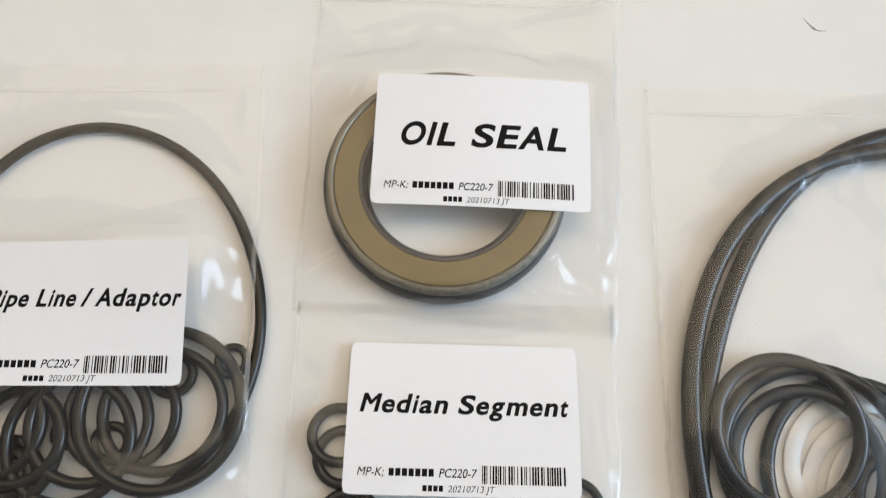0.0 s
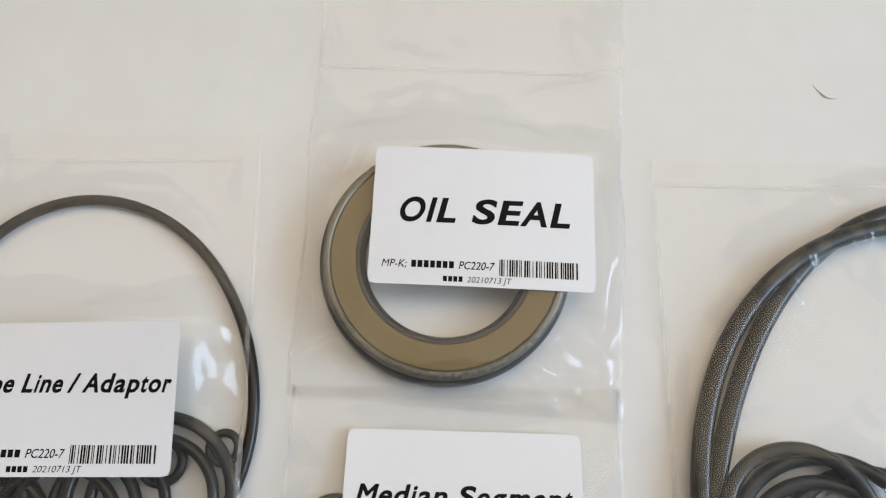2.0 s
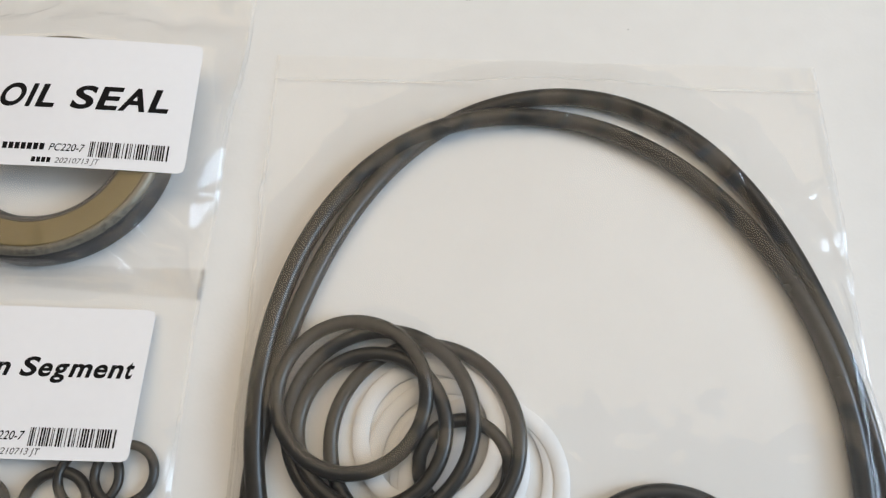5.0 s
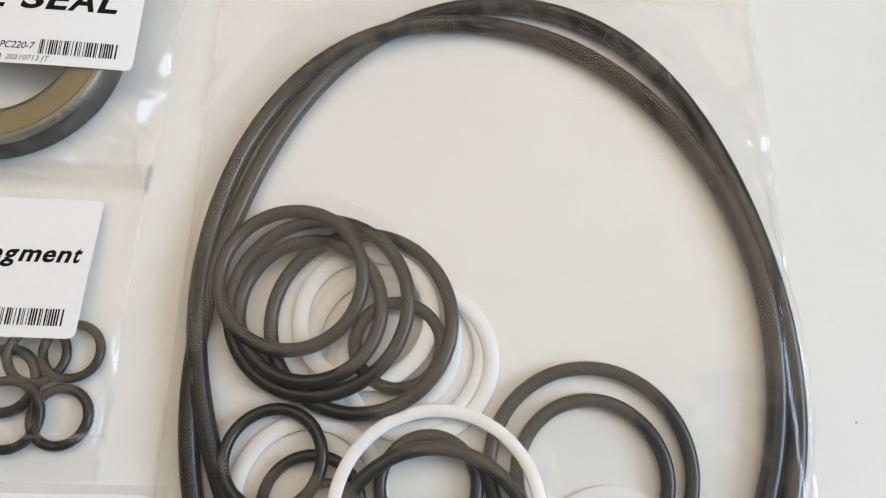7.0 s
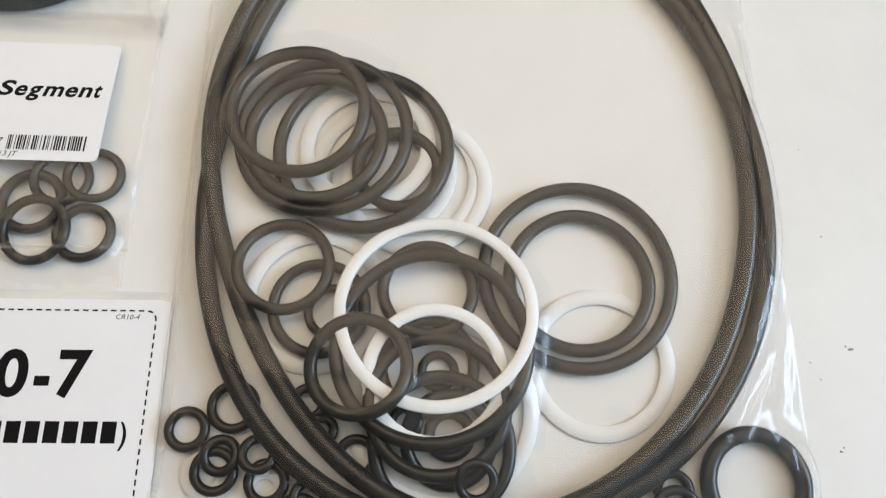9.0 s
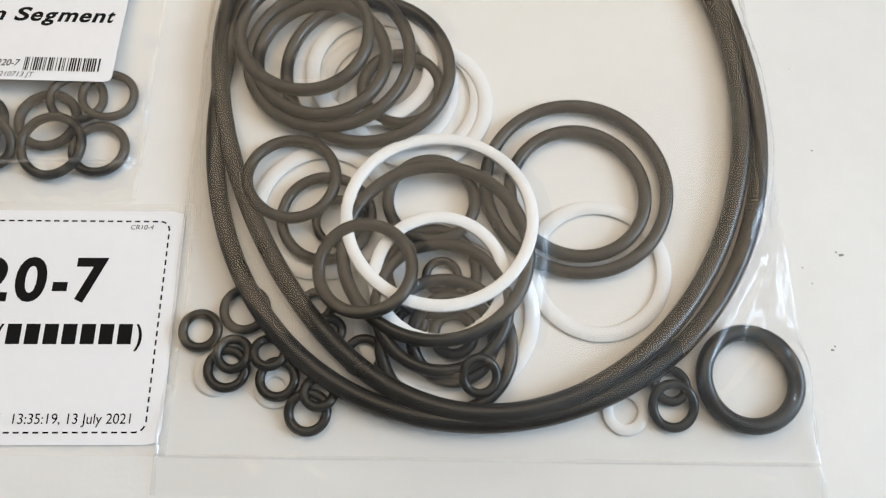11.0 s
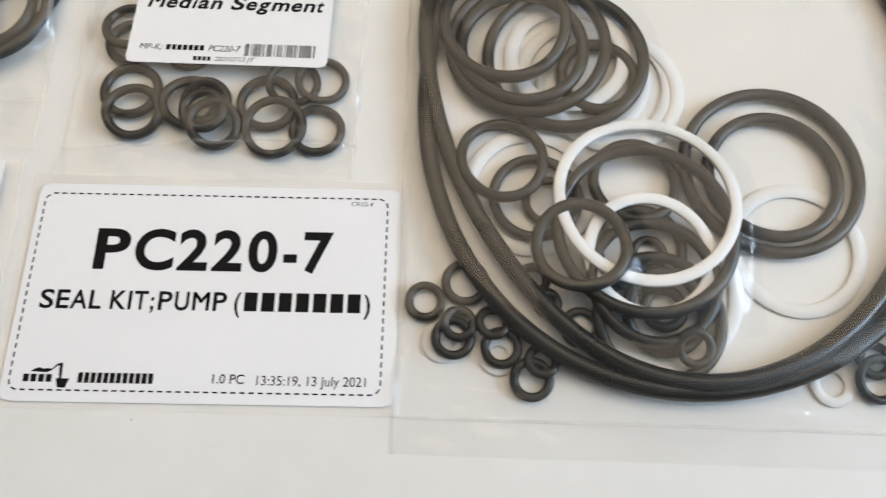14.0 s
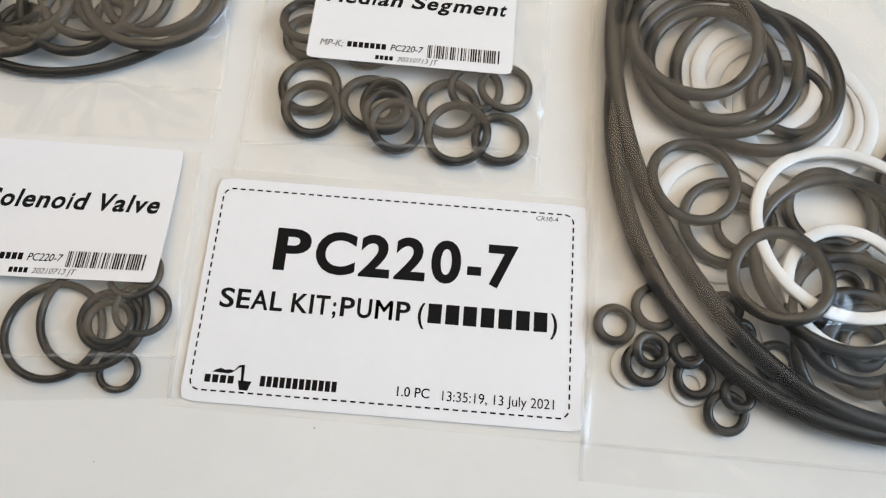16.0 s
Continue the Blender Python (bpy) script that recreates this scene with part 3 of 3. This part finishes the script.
def plastic_bag(corners, seed, label, stickers=(), cross_seams=(), lift=2.0, creases=(), puckers=(), rumple=1.0, hoops=(), step=0.78, base=0.0):
    """A flat clear bag: back film, front film draped over what is inside, side seams and cross seams."""
    tl, tr, br, bl = [np.array(c, float) for c in corners]
    wide, high = np.hypot(*(tr - tl)), np.hypot(*(tl - bl))
    c = (tl + tr + br + bl) / 4
    bag = thing("plastic_bag", (c[0] * MM, c[1] * MM, 0), label, "plastic bag", "clear bags on the table")
    nu, nv = int(wide / step), int(high / step)
    verts, heights = [], {}

    def point(u, v, up=0.0):
        p = (bl * (1 - u) + br * u) * (1 - v) + (tl * (1 - u) + tr * u) * v
        wav = 0.5 * noise.noise(Vector((p[1] * 0.05, seed, 3))) + 0.25 * noise.noise(Vector((p[1] * 0.17, seed, 8)))
        p = p + np.array((wav * (1 if u > 0.5 else -1) * abs(2 * u - 1), 0))
        edge = min(u * wide, (1 - u) * wide, v * high, (1 - v) * high)
        return (p[0] * MM, p[1] * MM, (film_height(p[0], p[1], edge, seed, stickers, lift, creases, puckers, rumple, hoops) + up + base) * MM)

    for j in range(nv + 1):
        for i in range(nu + 1):
            verts.append(point(i / nu, j / nv))
    faces = [(j * (nu + 1) + i, j * (nu + 1) + i + 1, (j + 1) * (nu + 1) + i + 1, (j + 1) * (nu + 1) + i) for j in range(nv) for i in range(nu)]
    part("front_film", mesh_of(verts, faces), FILM, bag)
    verts, faces, bu, bv = [], [], 24, 24
    for u, v, p in quad_grid(corners, bu, bv):
        verts.append((p[0] * MM, p[1] * MM, (0.22 + base) * MM))
    faces = [(j * (bu + 1) + i, j * (bu + 1) + i + 1, (j + 1) * (bu + 1) + i + 1, (j + 1) * (bu + 1) + i) for j in range(bv) for i in range(bu)]
    part("back_film", mesh_of(verts, faces), FILM_BACK, bag)

    def strip(name, path, across, width):
        """A heat-sealed strip along a path of (u, v), with a raised bead."""
        verts, faces = [], []
        n = len(path)
        for u, v in path:
            for k, up in ((0, 0.04), (0.35, 0.14), (0.65, 0.14), (1, 0.04)):
                uu, vv = (u + across * width * k / wide, v) if across else (u, v + width * k / high)
                verts.append(point(min(1, max(0, uu)), min(1, max(0, vv)), up))
        for i in range(n - 1):
            faces += [(i * 4 + k, i * 4 + k + 1, i * 4 + k + 5, i * 4 + k + 4) for k in range(3)]
        part(name, mesh_of(verts, faces), FILM_SEAM, bag)

    vs = np.linspace(0, 1, int(high / 2))
    us = np.linspace(0, 1, int(wide / 2))
    strip("side_seam", [(0.0, v) for v in vs], 1, 1.1)
    strip("side_seam", [(1.0, v) for v in vs], -1, 1.1)
    for y, w in cross_seams:
        strip("cross_seam", [(u, (y - bl[1]) / high) for u in us], 0, w)
    return bag


# ---- paper labels and their print ----
def rounded(w, h, r, n=6):
    pts = []
    for cx, cy, a0 in ((w - r, h - r, 0), (r, h - r, 90), (r, r, 180), (w - r, r, 270)):
        pts += [(cx + r * math.cos(radians(a0 + 90 * k / n)), cy + r * math.sin(radians(a0 + 90 * k / n))) for k in range(n + 1)]
    return pts


def paper_mesh(st, r):
    """A thin sheet with rounded corners, bent with its film."""
    nu, nv, t = 30, 20, 0.14
    verts, faces = [], []
    for up in (t, 0.03):
        for j in range(nv + 1):
            for i in range(nu + 1):
                u, v = i / nu * st.w, j / nv * st.h
                # corners pulled in to a round
                for cu, cv, su, sv in ((r, r, -1, -1), (st.w - r, r, 1, -1), (r, st.h - r, -1, 1), (st.w - r, st.h - r, 1, 1)):
                    du, dv = (u - cu) * su, (v - cv) * sv
                    if du > 0 and dv > 0:
                        m = max(du, dv)
                        ln = math.hypot(du, dv)
                        u, v = cu + su * du / ln * m, cv + sv * dv / ln * m
                verts.append(st.at(u, v, up))
    q = (nu + 1) * (nv + 1)
    for j in range(nv):
        for i in range(nu):
            a = j * (nu + 1) + i
            faces += [(a, a + 1, a + nu + 2, a + nu + 1), (q + a, q + a + nu + 1, q + a + nu + 2, q + a + 1)]
    rim = [i for i in range(nu + 1)] + [(j + 1) * (nu + 1) + nu for j in range(nv)] + [nv * (nu + 1) + i for i in range(nu - 1, -1, -1)] + [j * (nu + 1) for j in range(nv - 1, 0, -1)]
    for a, b in zip(rim, rim[1:] + rim[:1]):
        faces.append((b, a, q + a, q + b))
    me = mesh_of(verts, faces, False)
    return shade_by_angle(me, 40)


# advance, left bearing and ink width of a plain bold grotesque, in thousandths of the type size
GLYPHS = {"P": (667, 73, 557), "C": (722, 47, 635), "2": (556, 25, 484), "0": (556, 40, 470), "-": (333, 56, 221), "7": (556, 42, 474), "S": (667, 39, 589), "E": (667, 73, 548), "A": (722, 0, 718), "L": (611, 77, 515), "K": (722, 75, 647), "I": (278, 68, 142), "T": (611, 21, 569), ";": (333, 99, 140), "U": (722, 72, 580), "M": (833, 71, 691), "(": (333, 60, 230), ")": (333, 40, 230), "O": (778, 43, 689), "V": (667, 0, 665)}
GLYPHS |= {"e": (556, 34, 489), "d": (611, 41, 502), "i": (278, 72, 140), "a": (556, 36, 493), "n": (611, 66, 480), "g": (611, 41, 502), "m": (889, 61, 770), "t": (333, 18, 300), "p": (611, 66, 504), "r": (389, 65, 330), "o": (611, 40, 530), "l": (278, 72, 140), "v": (556, 12, 532), "/": (278, 0, 278)}


def type_mesh(body, bold):
    data = bpy.data.curves.new("type", "FONT")
    data.body, data.size, data.offset, data.resolution_u = body, 1.0, bold, 5
    ob = new("type", data)
    me = bpy.data.meshes.new_from_object(ob.evaluated_get(bpy.context.evaluated_depsgraph_get()))
    bpy.data.objects.remove(ob)
    bpy.data.curves.remove(data)
    return me


INK_UP = 0.2


def extent(me, axis):
    c = [v.co[axis] for v in me.vertices]
    return min(c), max(c)


def heavy_m(bold):
    """The one letter whose inner corners close when its outline grows: two strokes' width instead."""
    me = type_mesh("M", 0.0)
    n = len(me.vertices)
    verts = [(v.co.x + d, v.co.y * (1 + 1.4 * bold) - bold * 0.5, 0) for d in (-bold, 0, bold) for v in me.vertices]
    faces = [tuple(i + k * n for i in p.vertices) for k in range(3) for p in me.polygons]
    bpy.data.meshes.remove(me)
    return mesh_of(verts, faces, False)


def print_title(parent, st, words, v0, cap, bold, shear=0.0):
    """Bold words (text, u0, u1) on the base line v0, with capitals cap high, each letter a part of its own; mm."""
    ref = type_mesh("H", bold)
    low, high = extent(ref, 1)
    bpy.data.meshes.remove(ref)
    k = cap / (high - low)
    for text, u0, u1 in words:
        pen, cells = 0, []
        for ch in text:
            adv, lsb, ink = GLYPHS[ch]
            cells.append((ch, pen + lsb, ink))
            pen += adv
        first, last = cells[0][1], cells[-1][1] + cells[-1][2]
        sx = (u1 - u0 - shear * cap * 0.4) / (last - first)
        for ch, left, ink in cells:
            me = heavy_m(bold) if ch == "M" else type_mesh(ch, bold)
            x0, x1 = extent(me, 0)
            for v in me.vertices:
                up = (v.co.y - low) * k
                u = u0 + (left - first) * sx + (v.co.x - x0) / (x1 - x0) * ink * sx + shear * up
                v.co = st.at(u, v0 + up, INK_UP)
            part("letter", me, INK, parent)


def print_line(parent, st, body, u0, u1, v0, cap, bold=0.0, shear=0.0):
    """Small print from u0 to u1 on the base line v0, with capitals cap high; mm."""
    ref = type_mesh("H", 0.0)
    tall = extent(ref, 1)[1]
    bpy.data.meshes.remove(ref)
    me = type_mesh(body, bold)
    for v in me.vertices:
        v.co.x += v.co.y * shear
    x0, x1 = extent(me, 0)
    k, sx = cap / tall, (u1 - u0) / (x1 - x0)
    for v in me.vertices:
        v.co = st.at(u0 + (v.co.x - x0) * sx, v0 + v.co.y * k, INK_UP)
    return part("small_print", me, INK, parent, kind="stuff")


def print_blocks(parent, st, blocks, name):
    """Plain printed bars (u0, u1, v0, v1), one mesh."""
    verts, faces = [], []
    for u0, u1, v0, v1 in blocks:
        a = len(verts)
        verts += [st.at(u0, v0, INK_UP), st.at(u1, v0, INK_UP), st.at(u1, v1, INK_UP), st.at(u0, v1, INK_UP)]
        faces.append((a, a + 1, a + 2, a + 3))
    return part(name, mesh_of(verts, faces, False), INK, parent, kind="stuff")


def letter_bars(u0, u1, v0, v1, count):
    w = (u1 - u0) / count
    return [(u0 + i * w + 0.1 * w, u0 + (i + 0.86) * w, v0, v1) for i in range(count)]


def barcode(u0, u1, v0, v1, seed):
    rng = random.Random(seed)
    units, pos = [], 0
    while pos < 95:
        w, g = rng.choice((1, 1, 1, 2, 2, 3)), rng.choice((1, 1, 2, 2, 3))
        units.append((pos, pos + w))
        pos += w + g
    k = (u1 - u0) / units[-1][1]
    return [(u0 + a * k, u0 + b * k, v0, v1) for a, b in units]


def small_label(bag, st, words, v0, cap, note):
    lab = part("label", paper_mesh(st, 1.6), PAPER, bag, note)
    s = st.h / 39.0
    print_title(lab, st, words, v0, cap, 0.028, 0.22)
    print_line(lab, st, "MP-K;", 3.6, 10.4, 4.6 * s, 2.1, 0.0, 0.2)
    print_blocks(lab, st, letter_bars(11.4, 23.2, 4.7 * s, 6.6 * s, 7), "small_print")
    print_line(lab, st, "PC220-7", 24.3, 34.0, 4.6 * s, 2.1, 0.006, 0.2)
    print_blocks(lab, st, barcode(35.2, 56.4, 3.2 * s, 7.7 * s, 7), "barcode")
    print_blocks(lab, st, letter_bars(20.1, 25.6, 1.15 * s, 2.6 * s, 4), "small_print")
    print_line(lab, st, "20210713 JT", 26.6, 38.6, 1.1 * s, 1.55, -0.004, 0.2)
    return lab


oil_sticker = Sticker(51.7, 191.6, 61.3, 39.8, -0.9, bend=(10.5, -1.2, 0.7, -3.4, 0, 0))
segment_sticker = Sticker(47.5, 115.6, 60.4, 38.6, -0.2, bend=(4.0, -0.3, -3.0, 0, 0, -1.6))
pipe_sticker = Sticker(-55.7, 140.2, 60.2, 38.2, 1.4, bend=(9.6, 1.6, 1.6, 0, 6.0, 0))
valve_sticker = Sticker(-43.0, 44.6, 60.2, 39.8, 1.5)

PIPE_FOLDS = [(-40, 84, -25, 79, 0.9, 1.4), (-20, 88, -8, 83, 0.8, 1.5), (-30, 76, -10, 73, 0.7, 1.3), (-7.5, 112, -6, 100, 1.2, 1.2), (-12, 205, -10, 190, 0.8, 1.3), (-60, 203, -40, 201, 0.6, 1.5)]
SEGMENT_FOLDS = [(8, 96, 6.5, 88, 1.0, 1.2), (86, 100, 85.5, 84, 1.0, 1.2), (20, 72, 24, 60, 0.8, 1.3), (83, 72, 86, 66, 1.0, 1.1), (50, 68, 70, 66, 0.6, 1.2)]
OIL_FOLDS = [(83.2, 168, 85.0, 152, 1.8, 2.2), (84.5, 153, 87.5, 139, 1.7, 2.1), (90.5, 200, 88.5, 176, 1.2, 1.8), (30, 147, 32.5, 141, 1.2, 1.8), (5, 153, 2, 145, 1.0, 1.2), (5.3, 214, 4.6, 203, 1.2, 1.1), (50, 147, 75, 142, 0.9, 1.4), (77, 262, 79, 244, 0.9, 1.6), (20, 250, 40, 246, 0.5, 1.6), (62, 234, 88, 240, 0.6, 1.5), (92, 236, 91.5, 218, 0.9, 1.2), (30, 275, 34, 252, 0.7, 2.0)]
KIT_FOLDS = [(259, 68, 251, 41, 0.95, 2.5), (251, 42, 233, 17, 0.95, 2.5), (264, 54, 243, 17, 0.8, 2.6), (259, 57, 246, 30, 0.7, 2.4), (255, 46, 236, 15, 0.85, 2.6), (268, 62, 261, 30, 0.6, 2.0), (262.5, 116, 263.5, 66, 0.8, 2.2), (264.2, 26, 263.8, 12, 1.9, 2.0), (263.7, 12, 266.7, -4, 1.8, 2.0), (267.2, -6, 267.5, -15, 1.2, 0.9),
             (238, 184, 228, 172, 1.3, 1.5), (261, 196, 262, 160, 1.3, 1.8), (258, 150, 263, 124, 1.3, 2.0), (232.7, 176, 242.7, 158, 0.8, 1.8), (225.5, 172, 231.5, 160, 0.7, 1.6), (126, 205, 132, 203, 0.9, 1), (152, 205, 157, 201, 1.1, 1.2), (104, 60, 103, 30, 0.8, 1.2)]
KIT_FOLDS += [(102.5, 10, 101.5, -8, 1.2, 1), (120, 2, 150, -4, 0.6, 1.6), (190, -1, 227.5, -4, 0.7, 1.6), (124.5, -7, 124.8, -13, 0.7, 1), (106, 150, 104.5, 120, 0.8, 1.3), (150, 178, 163, 168, 0.4, 2.5), (132, 178, 138, 170, 0.9, 1.3), (172, 200, 178, 190, 0.6, 1.5)]
VALVE_FOLDS = [(-6, 40, -5.5, 20, 0.6, 1.2), (-30, -6, -15, -4, 0.5, 1.2)]
pipe_bag = plastic_bag([(-112, 217), (-13.7, 220), (-5.6, 69), (-112, 64)], 1.0, "clear plastic bag with a label and black rings inside", [pipe_sticker], [(207.5, 0.9), (79.5, 1.2)], 2.0, PIPE_FOLDS, [(-56, 140, 58, 82, 1.8, 6, 215, 330)], 1.2)
segment_bag = plastic_bag([(1.5, 146), (89.0, 147), (87.5, 62), (1, 58.5)], 3.0, "clear plastic bag with a label and small black rings", [segment_sticker], [(69, 0.9)], 1.5, SEGMENT_FOLDS, [(47, 96, 26, 48, 1.3, 5, 200, 345)], 2.4)
oil_bag = plastic_bag([(0.8, 292), (97.0, 293), (89.0, 138), (0.8, 143)], 2.0, "clear plastic bag with a label and a metal oil seal", [oil_sticker], [(243.3, 0.8)], 5.0, OIL_FOLDS, [(41.3, 180, 35.5, 56, 3.2, 5, 170, 372 - 14), (41.3, 180, 38, 60, 1.8, 4, 0, 150)], 3.0)
kit_bag = plastic_bag([(101.4, 214.8), (264.5, 215.4), (267.9, -16), (101, -14.3)], 4.0, "large clear plastic bag full of black and white rings", (), [(206, 0.9), (-5.5, 1.0)], 0.7, KIT_FOLDS, [(184, 98, 92, 118, 1.7, 7, 20, 160)], 1.2, [(KIT_OUTER, 0, 24, 0.35, -75, 40)])
valve_bag = plastic_bag([(-92, 62), (-7.8, 65.5), (-3.9, -3), (-92, -12)], 5.0, "clear plastic bag with a label and thin black rings", [valve_sticker], [(-1, 0.9)], 0.8, VALVE_FOLDS)
NOTE = "white paper label with bold black title"
small_label(oil_bag, oil_sticker, [("OIL", 7.0, 23.4), ("SEAL", 27.2, 54.8)], 17.6, 7.2, NOTE)
small_label(segment_bag, segment_sticker, [("Median", 3.2, 26.2), ("Segment", 28.7, 57.6)], 20.2, 5.0, NOTE)
small_label(pipe_bag, pipe_sticker, [("Pipe", 7.4, 18.6), ("Line", 20.6, 31.2), ("/", 32.4, 35.0), ("Adaptor", 36.2, 58.9)], 20.3, 4.8, NOTE)
small_label(valve_bag, valve_sticker, [("Solenoid", 7.6, 36.4), ("Valve", 38.8, 56.7)], 20.0, 5.3, NOTE)


def kit_label():
    st = Sticker(49.9, 27.9, 103.8, 61.6, 0.4, bend=(0.55, 0, 0, 0, 0, 0))
    ox, oy = 2.0, 3.0
    kit = thing("kit_label", (49.9 * MM, 27.9 * MM, 0), "large white paper kit label in a clear sleeve", "label")
    verts, faces, nu, nv = [], [], 40, 28
    for u, v, p in quad_grid([(-4.6, 61.4), (104.6, 61.2), (103.6, -5.2), (-4.6, -5.0)], nu, nv):
        e = min(u, 1 - u, v, 1 - v)
        verts.append((p[0] * MM, p[1] * MM, (0.28 + 0.5 * max(0, 0.3 + noise.noise(Vector((p[0] * 0.06, p[1] * 0.06, 31)))) * (1 - smoothstep(e / 0.03))) * MM))
    faces = [(j * (nu + 1) + i, j * (nu + 1) + i + 1, (j + 1) * (nu + 1) + i + 1, (j + 1) * (nu + 1) + i) for j in range(nv) for i in range(nu)]
    part("sleeve_film", mesh_of(verts, faces), FILM_SEAM, kit, "clear plastic sleeve")
    sheet = part("paper_sheet", paper_mesh(st, 2.2), PAPER, kit)
    # dashed frame
    w, h, r, lw = 97.9, 55.6, 2.6, 0.42
    line = rounded(w, h, r, 8)
    line.append(line[0])
    dash, gap = 1.45, 0.95
    verts, faces = [], []
    total = 0.0
    period = dash + gap

    def dash_quad(p, q):
        d = Vector((q[0] - p[0], q[1] - p[1]))
        d.normalize()
        nx, ny = -d.y * lw / 2, d.x * lw / 2
        a = len(verts)
        for x, y in ((p[0] - nx, p[1] - ny), (q[0] - nx, q[1] - ny), (q[0] + nx, q[1] + ny), (p[0] + nx, p[1] + ny)):
            verts.append(st.at(x + ox, y + oy, INK_UP))
        faces.append((a, a + 1, a + 2, a + 3))

    for p, q in zip(line, line[1:]):
        ln = math.hypot(q[0] - p[0], q[1] - p[1])
        s = 0.0
        while s < ln - 1e-6:
            ph = (total + s) % period
            if ph < dash:
                e = min(ln, s + dash - ph)
                dash_quad([p[k] + (q[k] - p[k]) * s / ln for k in (0, 1)], [p[k] + (q[k] - p[k]) * e / ln for k in (0, 1)])
                s = e + 1e-6
            else:
                s = min(ln, s + period - ph) + 1e-6
        total += ln
    part("dashed_frame", mesh_of(verts, faces, False), INK, sheet)
    print_title(sheet, st, [("PC220-7", 16.6 + ox, 83.0 + ox)], 33.2 + oy, 12.0, 0.03)
    print_title(sheet, st, [(word, u0 + ox, u1 + ox) for word, u0, u1 in (("SEAL", 4.0, 20.8), ("KIT;PUMP", 23.2, 54.9), ("(", 57.0, 58.8), (")", 92.4, 94.2))], 21.9 + oy, 5.3, 0.018)
    for block in letter_bars(59.2 + ox, 92.2 + ox, 22.0 + oy, 27.3 + oy, 7):
        print_blocks(sheet, st, [block], "printed_bar").pop("kind")
    print_blocks(sheet, st, letter_bars(17.8 + ox, 38.0 + ox, 2.0 + oy, 4.7 + oy, 12), "small_print")
    print_line(sheet, st, "1.0 PC", 53.4 + ox, 61.8 + ox, 2.4 + oy, 2.4, 0.008)
    print_line(sheet, st, "13:35:19, 13 July 2021", 65.1 + ox, 94.0 + ox, 2.1 + oy, 2.5, 0.0)
    print_line(sheet, st, "CR10-4", 87.5 + ox, 93.6 + ox, 53.3 + oy, 1.3, -0.004, 0.12)
    # digger-like mark: bars for its word, a body, an arm and a bucket as plain shapes
    blocks = letter_bars(3.4 + ox, 11.4 + ox, 2.1 + oy, 4.1 + oy, 4)
    print_blocks(sheet, st, blocks, "small_print")
    shapes = [[(5.2, 4.8), (9.6, 4.6), (11.2, 5.4), (9.8, 5.7), (8.6, 5.5), (7.4, 5.9), (6.2, 5.4)], [(9.6, 4.9), (10.4, 4.9), (12.0, 6.9), (13.4, 7.2), (13.5, 6.7), (12.3, 6.4)], [(12.6, 6.8), (13.5, 6.9), (13.7, 3.0), (13.0, 3.0)], [(12.2, 3.1), (15.8, 3.0), (15.0, 0.6), (12.9, 0.7)]]
    verts, faces = [], []
    for sh in shapes:
        a = len(verts)
        verts += [st.at(x + ox, y + oy, INK_UP) for x, y in sh]
        faces.append(tuple(range(a, a + len(sh))))
    part("printed_mark", mesh_of(verts, faces, False), INK, sheet)


kit_label()


# ---- scuffs and crumbs on the table ----
def speck(x, y, size, seed, stretch=1.0, turn=0.0):
    rng = random.Random(seed)
    n = 9
    top, low = [], []
    for i in range(n):
        a = 2 * math.pi * i / n
        r = size * rng.uniform(0.5, 1.2)
        u, v = r * math.cos(a) * stretch, r * math.sin(a)
        px, py = x + u * math.cos(turn) - v * math.sin(turn), y + u * math.sin(turn) + v * math.cos(turn)
        low.append((px * MM, py * MM, 0.01 * MM))
        top.append(((x + (px - x) * 0.7) * MM, (y + (py - y) * 0.7) * MM, 0.12 * MM))
    faces = [(i, (i + 1) % n, n + (i + 1) % n, n + i) for i in range(n)] + [tuple(range(n, 2 * n))]
    part("scuff", mesh_of(low + top, faces), GREY_MARK, table)


for k, (x, y, s) in enumerate(((282.9, 49.2, 0.5), (281.7, 50.0, 0.3), (271.4, 45.4, 0.22), (276.1, 22.7, 0.4), (277.0, 23.6, 0.3), (273.5, 41.0, 0.2), (208.6, 227.8, 0.25), (33.6, -7.2, 0.28), (51.2, -3.3, 0.22), (123.0, -9.8, 0.2), (156.7, 179.4, 0.2), (279.7, 81.1, 0.3), (277.0, 108.0, 0.15), (-20.0, -20.0, 0.2))):
    speck(x, y, s, k, 1.8 if s > 0.35 else 1.2, k * 1.1)


def hair():
    pts = [(153.9 + 6.6 * t, 241.5 - 4.4 * t - 1.6 * math.sin(math.pi * t)) for t in np.linspace(0, 1, 16)]
    verts, faces = [], []
    for i, (x, y) in enumerate(pts):
        t = i / 15
        w = 0.05 + 0.55 * math.sin(math.pi * min(1, t * 1.02)) ** 2 * (0.6 if t > 0.5 else 1)
        verts += [((x - 0.4 * w) * MM, (y - w) * MM, 0.02 * MM), (x * MM, y * MM, 0.18 * MM), ((x + 0.4 * w) * MM, (y + w * 0.4) * MM, 0.02 * MM)]
    for i in range(15):
        a = i * 3
        faces += [(a, a + 3, a + 4, a + 1), (a + 1, a + 4, a + 5, a + 2)]
    part("scuff", mesh_of(verts, faces), GREY_MARK, table, "curved grey scratch")


hair()
